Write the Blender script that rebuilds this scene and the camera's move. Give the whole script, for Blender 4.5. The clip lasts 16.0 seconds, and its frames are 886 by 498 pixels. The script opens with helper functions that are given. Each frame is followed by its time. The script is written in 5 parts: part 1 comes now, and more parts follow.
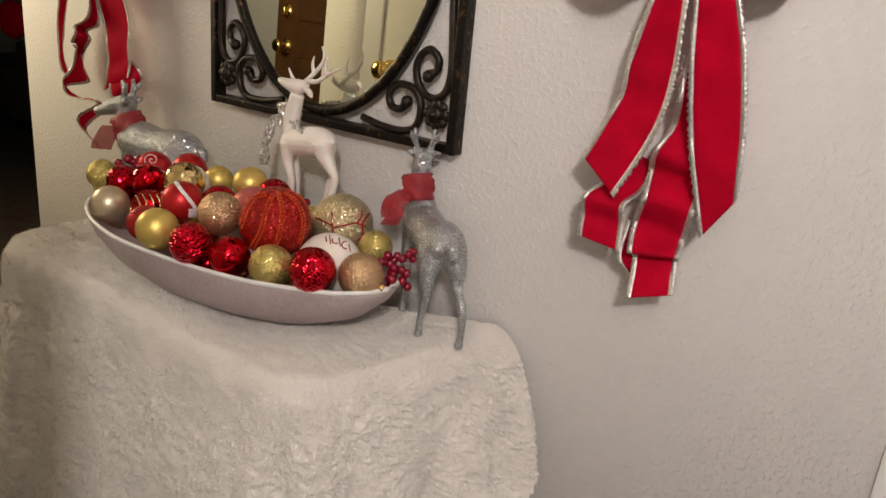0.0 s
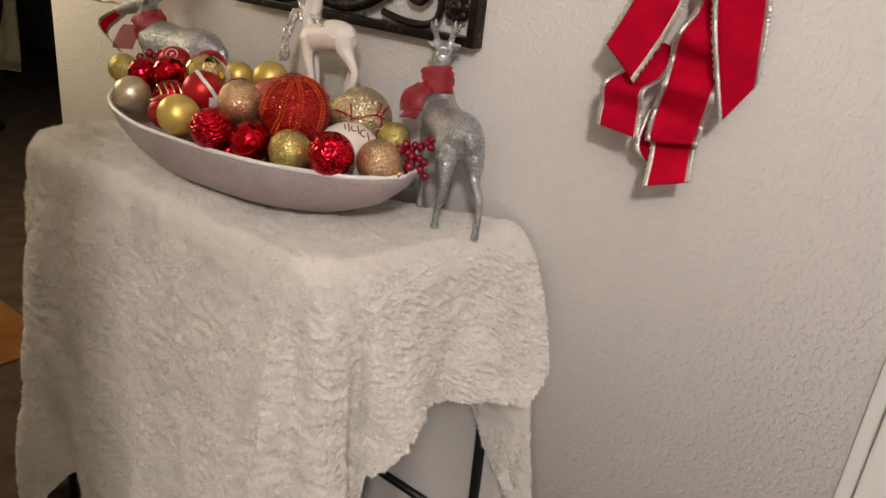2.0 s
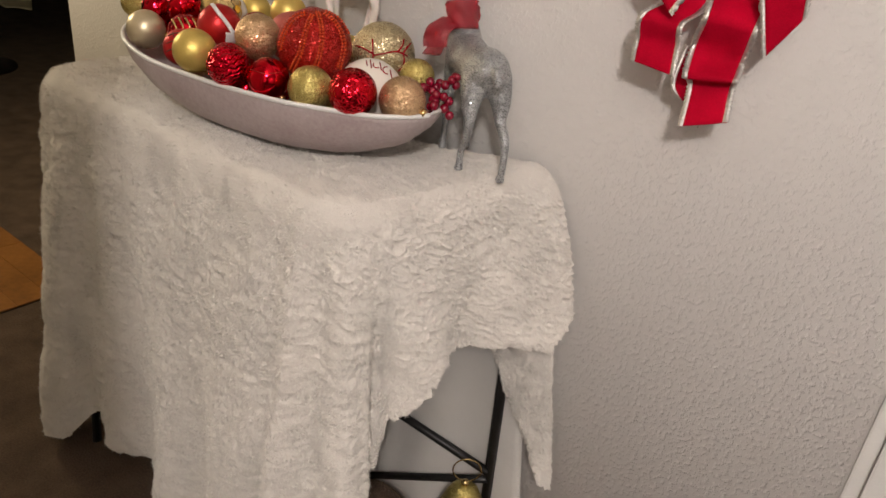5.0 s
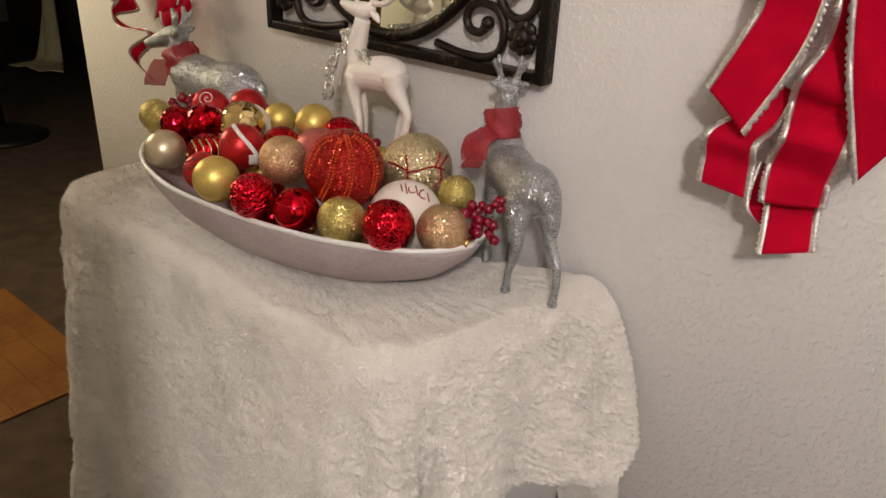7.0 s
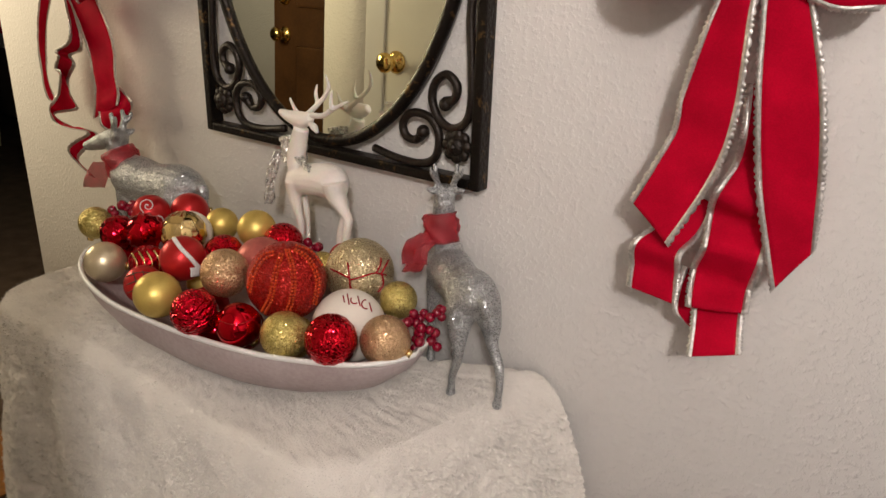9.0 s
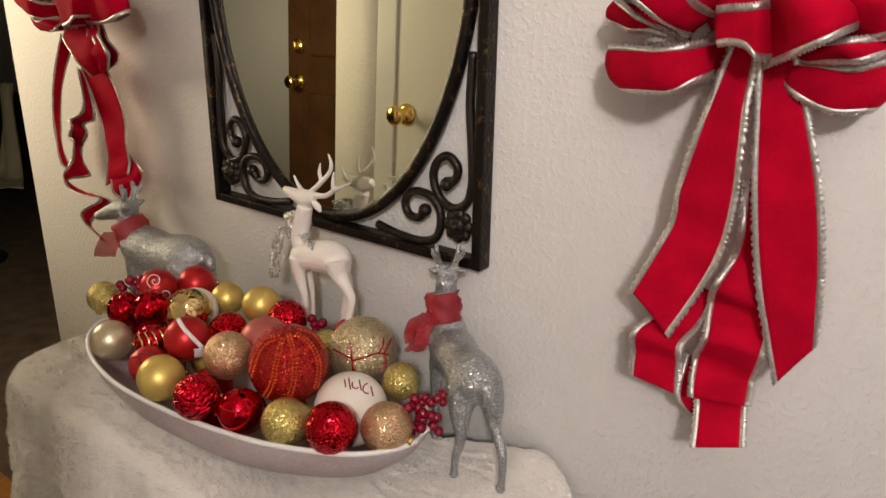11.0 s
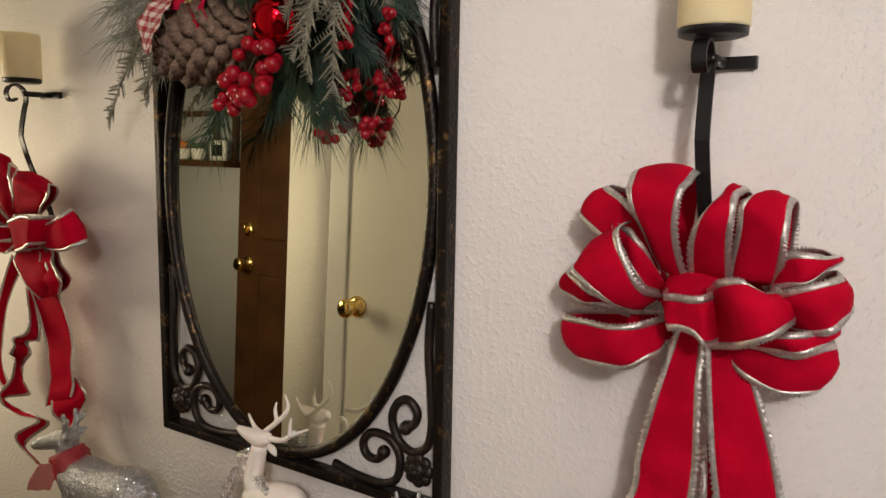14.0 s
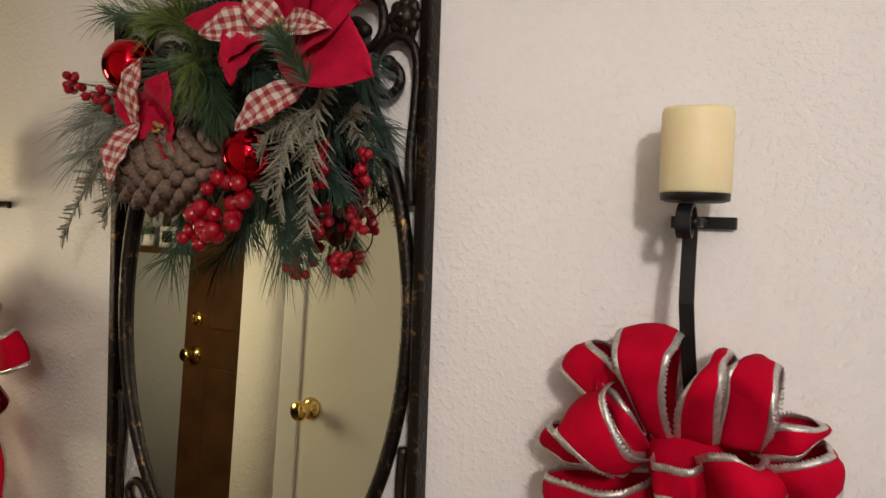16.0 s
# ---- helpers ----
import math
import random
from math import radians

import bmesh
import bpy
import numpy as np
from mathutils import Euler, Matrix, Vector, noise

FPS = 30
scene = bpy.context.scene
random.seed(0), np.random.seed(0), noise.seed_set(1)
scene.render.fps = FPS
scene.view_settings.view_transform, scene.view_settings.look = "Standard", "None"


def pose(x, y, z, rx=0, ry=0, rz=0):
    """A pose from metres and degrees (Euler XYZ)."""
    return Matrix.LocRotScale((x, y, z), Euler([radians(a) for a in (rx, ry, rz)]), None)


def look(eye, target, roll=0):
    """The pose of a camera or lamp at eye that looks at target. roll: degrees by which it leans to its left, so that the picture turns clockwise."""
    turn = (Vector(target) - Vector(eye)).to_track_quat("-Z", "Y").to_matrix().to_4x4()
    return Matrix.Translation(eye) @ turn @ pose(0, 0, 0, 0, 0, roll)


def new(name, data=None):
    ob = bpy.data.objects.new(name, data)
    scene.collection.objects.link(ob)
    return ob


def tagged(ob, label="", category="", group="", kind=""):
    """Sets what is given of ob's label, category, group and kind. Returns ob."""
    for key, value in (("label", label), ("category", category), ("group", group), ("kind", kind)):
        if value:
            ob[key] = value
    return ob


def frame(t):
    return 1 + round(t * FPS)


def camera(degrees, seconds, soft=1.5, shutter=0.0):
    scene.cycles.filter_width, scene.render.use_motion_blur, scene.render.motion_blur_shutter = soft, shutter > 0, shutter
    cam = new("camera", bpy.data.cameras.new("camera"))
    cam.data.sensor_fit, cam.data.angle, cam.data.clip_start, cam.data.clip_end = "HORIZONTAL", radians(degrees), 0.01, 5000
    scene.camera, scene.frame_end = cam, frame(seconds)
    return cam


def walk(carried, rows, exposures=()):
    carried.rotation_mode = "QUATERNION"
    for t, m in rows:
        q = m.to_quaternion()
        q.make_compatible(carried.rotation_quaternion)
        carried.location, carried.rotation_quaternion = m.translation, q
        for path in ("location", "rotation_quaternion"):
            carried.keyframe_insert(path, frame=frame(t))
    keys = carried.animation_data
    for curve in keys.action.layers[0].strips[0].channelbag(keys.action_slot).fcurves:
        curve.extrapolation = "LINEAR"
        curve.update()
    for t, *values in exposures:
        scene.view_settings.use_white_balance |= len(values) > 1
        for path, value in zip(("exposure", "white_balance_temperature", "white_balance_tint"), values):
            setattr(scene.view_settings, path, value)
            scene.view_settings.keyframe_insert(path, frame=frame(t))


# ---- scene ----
cam = camera(61.4, 16.0)
PATH = [
    (0, (0.5618, -0.8364, 1.1543), (-0.3587, 0.4904, 0.6222), 5.4),
    (0.5, (0.5721, -0.8449, 1.1407), (-0.3587, 0.465, 0.5848), 5.5),
    (1, (0.584, -0.8559, 1.1237), (-0.3485, 0.442, 0.5448), 5.7),
    (1.5, (0.589, -0.8627, 1.1075), (-0.3383, 0.4241, 0.4964), 6.0),
    (2, (0.5882, -0.8576, 1.0897), (-0.3315, 0.4173, 0.4429), 6.3),
    (2.5, (0.584, -0.8593, 1.0693), (-0.3187, 0.4105, 0.3885), 6.8),
    (3, (0.5772, -0.8653, 1.0497), (-0.3136, 0.3952, 0.3383), 7.2),
    (5.5, (0.5576, -0.833, 1.0863), (-0.3561, 0.3808, 0.3238), 5.9),
    (6, (0.5227, -0.8092, 1.0982), (-0.4156, 0.3986, 0.3562), 5.0),
    (6.5, (0.4887, -0.7829, 1.1245), (-0.4726, 0.4105, 0.3885), 3.8),
    (7, (0.4667, -0.7616, 1.1535), (-0.5091, 0.4284, 0.4301), 2.7),
    (7.5, (0.4599, -0.7489, 1.1764), (-0.5134, 0.4599, 0.4811), 2.1),
    (8, (0.4573, -0.7429, 1.1934), (-0.4964, 0.4981, 0.5295), 1.9),
    (8.5, (0.4599, -0.7454, 1.207), (-0.4718, 0.527, 0.5737), 2.0),
    (9, (0.4684, -0.7471, 1.2198), (-0.4539, 0.5414, 0.6052), 1.9),
    (11.5, (0.4718, -0.714, 1.2954), (-0.516, 0.567, 0.7735), 0.7),
    (12, (0.4743, -0.7114, 1.3124), (-0.5244, 0.5797, 0.8381), 0.6),
    (12.5, (0.4632, -0.7063, 1.326), (-0.5304, 0.6103, 0.912), 0.5),
    (13, (0.459, -0.7123, 1.3404), (-0.5151, 0.6383, 0.9979), 0.6),
    (13.5, (0.4514, -0.714, 1.3685), (-0.4964, 0.6681, 1.088), 0.7),
    (14, (0.4462, -0.7174, 1.3864), (-0.4726, 0.697, 1.1679), 1.0),
    (14.5, (0.4462, -0.7106, 1.4076), (-0.442, 0.7293, 1.2444), 1.3),
    (15, (0.436, -0.7046, 1.4195), (-0.4275, 0.7548, 1.2971), 1.6),
    (15.5, (0.4173, -0.708, 1.4357), (-0.425, 0.7659, 1.3506), 1.9),
    (16, (0.4054, -0.7089, 1.4595), (-0.4233, 0.7752, 1.4067), 1.9),
]
walk(cam, [(t, look(eye, target, roll)) for t, eye, target, roll in PATH], [(0.0, -0.06), (3.0, 0.05), (5.5, 0.07), (7.0, 0.0), (12.5, 0.0), (14.0, -0.16), (16.0, -0.24)])

# ---- world and lights ----
world = bpy.data.worlds.new("night")
scene.world = world
world.use_nodes = True
world.node_tree.nodes["Background"].inputs[0].default_value = (1.0, 0.86, 0.7, 1)
world.node_tree.nodes["Background"].inputs[1].default_value = 0.02


def lamp(name, place, watts, size, colour):
    data = bpy.data.lights.new(name, "POINT")
    data.shadow_soft_size, data.energy, data.color = size, watts, colour
    ob = new(name, data)
    ob.location = place
    return ob


# globe of the hall's ceiling fixture; unseen warmer, lower lamp added in the entry
lamp("hall_globe", (1.58, -2.22, 2.26), 122, 0.11, (1.0, 0.92, 0.865))
lamp("entry_globe", (-1.75, -0.42, 1.3), 27, 0.2, (1.0, 0.83, 0.56))


# ---- materials ----
def material(name, colour, rough=0.5, metal=0.0, spread=0.12, scale=40.0, fine=400.0, bump=0.1, depth=0.002, second=None, **more):
    """Noise at two scales over colour, roughness and relief."""
    m = bpy.data.materials.new(name)
    m.use_nodes = True
    n, l = m.node_tree.nodes, m.node_tree.links
    b = n["Principled BSDF"]
    co = n.new("ShaderNodeTexCoord")
    big, small = n.new("ShaderNodeTexNoise"), n.new("ShaderNodeTexNoise")
    for tex, s in ((big, scale), (small, fine)):
        tex.inputs["Scale"].default_value, tex.inputs["Detail"].default_value = s, 3
        l.new(co.outputs["Object"], tex.inputs["Vector"])
    ramp = n.new("ShaderNodeValToRGB")
    lo = second or tuple(c * (1 - spread) for c in colour)
    hi = tuple(min(1, c * (1 + spread)) for c in colour) if second is None else colour
    ramp.color_ramp.elements[0].color, ramp.color_ramp.elements[1].color = (*lo, 1), (*hi, 1)
    ramp.color_ramp.elements[0].position, ramp.color_ramp.elements[1].position = 0.35, 0.65
    mix = n.new("ShaderNodeMath")
    mix.operation = "MULTIPLY_ADD"
    mix.inputs[1].default_value, mix.inputs[2].default_value = 0.4, 0.0
    l.new(small.outputs["Fac"], mix.inputs[0])
    add = n.new("ShaderNodeMath")
    add.operation = "MULTIPLY_ADD"
    add.inputs[1].default_value = 0.6
    l.new(big.outputs["Fac"], add.inputs[0])
    l.new(mix.outputs[0], add.inputs[2])
    l.new(add.outputs[0], ramp.inputs[0])
    l.new(ramp.outputs[0], b.inputs["Base Color"])
    b.inputs["Roughness"].default_value, b.inputs["Metallic"].default_value = rough, metal
    for key, value in more.items():
        b.inputs[key.replace("_", " ")].default_value = value
    if bump:
        bp = n.new("ShaderNodeBump")
        bp.inputs["Strength"].default_value, bp.inputs["Distance"].default_value = bump, depth
        l.new(small.outputs["Fac"], bp.inputs["Height"])
        l.new(bp.outputs[0], b.inputs["Normal"])
    return m


def glitter(name, colour, dark, cells=1100.0, metal=0.75, rough=0.32, tilt=0.9):
    """Flakes that each lean their own way."""
    m = material(name, colour, rough, metal, bump=0, second=dark, scale=60, fine=900)
    n, l = m.node_tree.nodes, m.node_tree.links
    b = n["Principled BSDF"]
    vor, geo, sub, scl, add, nrm = (n.new("ShaderNodeTexVoronoi"), n.new("ShaderNodeNewGeometry"), n.new("ShaderNodeVectorMath"),
                                    n.new("ShaderNodeVectorMath"), n.new("ShaderNodeVectorMath"), n.new("ShaderNodeVectorMath"))
    vor.inputs["Scale"].default_value = cells
    l.new(n["Texture Coordinate"].outputs["Object"], vor.inputs["Vector"])
    sub.operation, scl.operation, add.operation, nrm.operation = "SUBTRACT", "SCALE", "ADD", "NORMALIZE"
    sub.inputs[1].default_value = (0.5, 0.5, 0.5)
    scl.inputs["Scale"].default_value = tilt
    l.new(vor.outputs["Color"], sub.inputs[0])
    l.new(sub.outputs[0], scl.inputs[0])
    l.new(scl.outputs[0], add.inputs[0])
    l.new(geo.outputs["Normal"], add.inputs[1])
    l.new(add.outputs[0], nrm.inputs[0])
    l.new(nrm.outputs[0], b.inputs["Normal"])
    # a few flakes lie bare and bright, the rest are dulled by the glue
    chan, gloss = n.new("ShaderNodeSeparateColor"), n.new("ShaderNodeMapRange")
    gloss.inputs["From Min"].default_value, gloss.inputs["From Max"].default_value = 0.55, 0.75
    gloss.inputs["To Min"].default_value, gloss.inputs["To Max"].default_value = rough + 0.08, 0.12
    l.new(vor.outputs["Color"], chan.inputs[0])
    l.new(chan.outputs[0], gloss.inputs["Value"])
    l.new(gloss.outputs[0], b.inputs["Roughness"])
    return m


def wall_paint(name, colour):
    """Orange-peel plaster under eggshell paint."""
    m = material(name, colour, 0.55, spread=0.025, scale=3, fine=60, bump=0)
    n, l = m.node_tree.nodes, m.node_tree.links
    co = n["Texture Coordinate"]
    a, c, ramp, b1, b2 = n.new("ShaderNodeTexNoise"), n.new("ShaderNodeTexNoise"), n.new("ShaderNodeValToRGB"), n.new("ShaderNodeBump"), n.new("ShaderNodeBump")
    a.inputs["Scale"].default_value, a.inputs["Detail"].default_value = 150, 2.2
    c.inputs["Scale"].default_value, c.inputs["Detail"].default_value = 34, 2
    ramp.color_ramp.elements[0].position, ramp.color_ramp.elements[1].position = 0.48, 0.74
    for tex in (a, c):
        l.new(co.outputs["Object"], tex.inputs["Vector"])
    l.new(a.outputs["Fac"], ramp.inputs[0])
    b1.inputs["Strength"].default_value, b1.inputs["Distance"].default_value = 0.62, 0.0013
    b2.inputs["Strength"].default_value, b2.inputs["Distance"].default_value = 0.25, 0.003
    l.new(ramp.outputs[0], b1.inputs["Height"])
    l.new(c.outputs["Fac"], b2.inputs["Height"])
    l.new(b1.outputs[0], b2.inputs["Normal"])
    l.new(b2.outputs[0], n["Principled BSDF"].inputs["Normal"])
    return m


WALL = wall_paint("wall_paint", (0.79, 0.76, 0.73))
# wall paint darkened: shade of entry and living room put into its colour
WALL_SHADED = wall_paint("shade_darkened_wall_paint", (0.38, 0.38, 0.4))
DOOR_WHITE = material("white_door_paint", (0.8, 0.78, 0.7), 0.35, spread=0.03, scale=6, bump=0.03)
TRIM_WHITE = material("white_trim_paint", (0.74, 0.73, 0.71), 0.35, spread=0.03, scale=9, bump=0.04)
DOOR_BROWN = material("stained_brown_door", (0.075, 0.034, 0.014), 0.3, spread=0.3, scale=8, fine=90, bump=0.06)
CARPET = material("brown_carpet", (0.11, 0.072, 0.048), 0.95, spread=0.35, scale=14, fine=260, bump=0.9, depth=0.008)
PARQUET = material("orange_oak_parquet", (0.27, 0.115, 0.03), 0.32, spread=0.28, scale=6, fine=60, bump=0.05)
BRASS = material("polished_brass", (0.86, 0.6, 0.2), 0.16, 1.0, spread=0.1, bump=0.02)
IRON = material("rubbed_dark_iron", (0.035, 0.024, 0.018), 0.38, 0.55, second=(0.012, 0.009, 0.008), scale=60, fine=300, bump=0.35, depth=0.003)
IRON_RUBBED = material("gold_rubbed_iron", (0.3, 0.17, 0.06), 0.4, 0.75, second=(0.016, 0.012, 0.01), scale=55, fine=190, bump=0.4, depth=0.003)
IRON_RUBBED.node_tree.nodes["Color Ramp"].color_ramp.elements[0].position = 0.565
IRON_RUBBED.node_tree.nodes["Color Ramp"].color_ramp.elements[1].position = 0.76
BLACK = material("black_iron", (0.012, 0.011, 0.011), 0.42, 0.3, spread=0.2, bump=0.1)
MIRROR = material("silvered_glass", (0.8, 0.81, 0.7), 0.008, 1.0, spread=0.01, bump=0)
FUR = material("white_plush", (0.72, 0.68, 0.63), 0.85, spread=0.06, scale=25, fine=500, bump=0.4, depth=0.004, Sheen_Weight=0.4, Sheen_Roughness=0.5)
LINING = material("white_cotton_sheet", (0.62, 0.6, 0.57), 0.8, spread=0.05, scale=12, fine=900, bump=0.2, depth=0.001)
WOOD_WHITE = material("white_washed_wood", (0.5, 0.43, 0.43), 0.5, second=(0.36, 0.28, 0.28), scale=12, fine=180, bump=0.15)
VELVET = material("red_velvet", (0.44, 0.001, 0.02), 0.8, spread=0.2, scale=30, fine=700, bump=0.12, depth=0.001, Specular_IOR_Level=0.06)
SILVER = material("silver_braid", (0.6, 0.57, 0.55), 0.34, 0.8, spread=0.25, scale=300, fine=900, bump=0.5, depth=0.001)
CANDLE = material("ivory_wax", (0.86, 0.74, 0.45), 0.45, spread=0.04, scale=30, bump=0.04, Subsurface_Weight=0.4, Subsurface_Scale=0.02)
CANDLE.node_tree.nodes["Principled BSDF"].inputs["Subsurface Radius"].default_value = (1.0, 0.7, 0.35)
SILVER_GLITTER = glitter("silver_glitter", (0.5, 0.51, 0.52), (0.36, 0.37, 0.38), 1150, 0.7, 0.32, 0.98)
WHITE_PLASTER = material("white_resin", (0.82, 0.76, 0.71), 0.45, spread=0.05, scale=30, bump=0.08, Subsurface_Weight=0.1, Subsurface_Scale=0.01)
RHINESTONE = glitter("rhinestone_mesh", (0.85, 0.83, 0.8), (0.5, 0.48, 0.46), 560, 0.6, 0.2, 1.2)
GAUZE = material("red_gauze", (0.42, 0.012, 0.025), 0.55, spread=0.25, scale=60, fine=1200, bump=0.4, depth=0.001, Alpha=0.58)
RED_SHINY = material("red_mirror_glaze", (0.62, 0.006, 0.018), 0.07, 1.0, spread=0.08, bump=0)


def relief(name, colour, kind, size, strength, rough=0.12):
    """Mirror glaze over an embossed pattern."""
    m = material(name, colour, rough, 1.0, spread=0.1, bump=0)
    n, l = m.node_tree.nodes, m.node_tree.links
    bp = n.new("ShaderNodeBump")
    bp.inputs["Strength"].default_value, bp.inputs["Distance"].default_value = strength, 0.002
    if kind == "swirl":
        tex = n.new("ShaderNodeTexWave")
        tex.wave_type = "RINGS"
        tex.inputs["Scale"].default_value, tex.inputs["Distortion"].default_value, tex.inputs["Detail Scale"].default_value = size, 9.0, 1.6
        out = tex.outputs["Fac"]
    else:
        tex = n.new("ShaderNodeTexVoronoi")
        tex.feature = "DISTANCE_TO_EDGE" if kind == "cells" else "F1"
        tex.inputs["Scale"].default_value = size
        out = tex.outputs["Distance"]
    l.new(n["Texture Coordinate"].outputs["Object"], tex.inputs["Vector"])
    l.new(out, bp.inputs["Height"])
    l.new(bp.outputs[0], n["Principled BSDF"].inputs["Normal"])
    return m


RED_EMBOSSED = relief("red_embossed_glaze", (0.62, 0.006, 0.022), "swirl", 55, 0.9)
RED_CARVED = relief("red_carved_glaze", (0.6, 0.008, 0.02), "cells", 170, 1.0)
RED_FACET = relief("red_faceted_glaze", (0.5, 0.006, 0.018), "dots", 110, 1.0)
GOLD_PIERCED = relief("gold_pierced_glaze", (0.78, 0.58, 0.27), "dots", 90, 0.8)
RED_SATIN = material("red_satin_glaze", (0.48, 0.014, 0.016), 0.36, 0.55, spread=0.1, bump=0.02)
RED_GLITTER = glitter("red_glitter", (0.5, 0.014, 0.008), (0.3, 0.008, 0.007), 950, 0.6, 0.28, 1.15)
GOLD_SATIN = material("gold_satin_glaze", (0.68, 0.5, 0.14), 0.42, 0.65, spread=0.06, bump=0.02)
GOLD_SHINY = material("gold_mirror_glaze", (0.8, 0.6, 0.28), 0.1, 1.0, spread=0.08, bump=0.02)
PEARL = material("champagne_pearl", (0.62, 0.52, 0.35), 0.36, 0.7, spread=0.06, bump=0.02)
OLIVE_GLITTER = glitter("olive_gold_glitter", (0.62, 0.5, 0.17), (0.5, 0.4, 0.13), 1700, 0.8, 0.28, 0.95)
COPPER_GLITTER = glitter("rose_gold_glitter", (0.68, 0.46, 0.26), (0.58, 0.37, 0.21), 1600, 0.8, 0.28, 1.0)
CHAMPAGNE_GLITTER = glitter("champagne_glitter", (0.66, 0.55, 0.34), (0.56, 0.46, 0.28), 1200, 0.8, 0.28, 1.05)
ROSY = material("rosy_red_glaze", (0.5, 0.13, 0.11), 0.42, 0.45, spread=0.15, scale=90, bump=0.1)
CREAM = material("cream_matt_glaze", (0.8, 0.74, 0.66), 0.5, spread=0.03, bump=0.03)
RED_CORD = material("red_orange_cord", (0.62, 0.07, 0.012), 0.3, 0.35, spread=0.3, scale=500, fine=1500, bump=0.5)
WHITE_PAINT = material("white_glitter_paint", (0.8, 0.78, 0.78), 0.5, spread=0.08, scale=200, bump=0.3)
BERRY = material("red_berry_lacquer", (0.31, 0.003, 0.013), 0.12, spread=0.2, scale=80, bump=0.05)
DARK_BERRY = material("crimson_berry_lacquer", (0.19, 0.002, 0.016), 0.2, spread=0.2, scale=80, bump=0.05)
STEM = material("brown_stem", (0.06, 0.035, 0.02), 0.7, spread=0.3, bump=0.3)


# ---- building helpers ----
def mesh_of(name, verts, faces, smooth=True):
    me = bpy.data.meshes.new(name)
    me.from_pydata([tuple(v) for v in verts], [], faces)
    me.update()
    if smooth:
        me.polygons.foreach_set("use_smooth", [True] * len(me.polygons))
    return me


def part(name, shape, mat, parent=None, label="", smooth=True):
    """One mesh object, under a thing or a part. shape: a bmesh, a mesh or (verts, faces)."""
    if isinstance(shape, bmesh.types.BMesh):
        me = bpy.data.meshes.new(name)
        shape.to_mesh(me)
        shape.free()
        if smooth:
            me.polygons.foreach_set("use_smooth", [True] * len(me.polygons))
    elif isinstance(shape, tuple):
        me = mesh_of(name, shape[0], shape[1], smooth)
    else:
        me = shape
    if not me.materials:
        me.materials.append(mat)
    ob = new(name, me)
    if parent:
        ob.parent = parent
        ob.matrix_parent_inverse = parent.matrix_world.inverted() if parent.type != "EMPTY" else Matrix.Translation(-parent.location)
    if label:
        ob["label"] = label
    return ob


def thing(name, place, label, category, group="", kind=""):
    ob = new(name)
    ob.empty_display_size = 0.02
    ob.location = place
    return tagged(ob, label, category, group, kind)


def join(*shapes):
    verts, faces = [], []
    for v, f in shapes:
        o = len(verts)
        verts += list(v)
        faces += [tuple(i + o for i in q) for q in f]
    return verts, faces


def box(x0, x1, y0, y1, z0, z1, bevel=0.0):
    bm = bmesh.new()
    bmesh.ops.create_cube(bm, size=1)
    for v in bm.verts:
        v.co = Vector(((x0 + x1) / 2 + v.co.x * (x1 - x0), (y0 + y1) / 2 + v.co.y * (y1 - y0), (z0 + z1) / 2 + v.co.z * (z1 - z0)))
    if bevel:
        bmesh.ops.bevel(bm, geom=bm.edges[:], offset=bevel, segments=2, profile=0.6, affect="EDGES")
    return bm


def smooth_path(points, steps=8, closed=False):
    """Catmull-Rom through the points."""
    p = [Vector(q) for q in points]
    n = len(p)
    out = []
    for i in range(n if closed else n - 1):
        a, b, c, d = (p[(i - 1) % n], p[i], p[(i + 1) % n], p[(i + 2) % n]) if closed else (p[max(i - 1, 0)], p[i], p[i + 1], p[min(i + 2, n - 1)])
        for k in range(steps):
            t = k / steps
            out.append(0.5 * (2 * b + (c - a) * t + (2 * a - 5 * b + 4 * c - d) * t * t + (3 * b - a - 3 * c + d) * t ** 3))
    if not closed:
        out.append(p[-1])
    return out


def tube(points, radius, sides=8, closed=False, flat=1.0, caps=True):
    """A round or flattened bar along a line; radius may be one number or one for each point."""
    pts = [Vector(q) for q in points]
    n = len(pts)
    rad = radius if isinstance(radius, (list, tuple)) else [radius] * n
    verts, faces = [], []
    up = Vector((0, -1, 0))
    for i, p in enumerate(pts):
        a = pts[(i - 1) % n] if closed or i else pts[0]
        b = pts[(i + 1) % n] if closed or i < n - 1 else pts[-1]
        d = (b - a).normalized() if (b - a).length > 1e-9 else Vector((0, 0, 1))
        side = d.cross(up)
        if side.length < 0.1:
            side = d.cross(Vector((1, 0, 0)))
        side.normalize()
        nor = side.cross(d).normalized()
        for k in range(sides):
            w = 2 * math.pi * k / sides
            verts.append(p + side * math.cos(w) * rad[i] + nor * math.sin(w) * rad[i] * flat)
    for i in range(n if closed else n - 1):
        j = (i + 1) % n
        for k in range(sides):
            q = (k + 1) % sides
            faces.append((i * sides + k, i * sides + q, j * sides + q, j * sides + k))
    if caps and not closed:
        faces += [tuple(range(sides - 1, -1, -1)), tuple((n - 1) * sides + k for k in range(sides))]
    return verts, faces


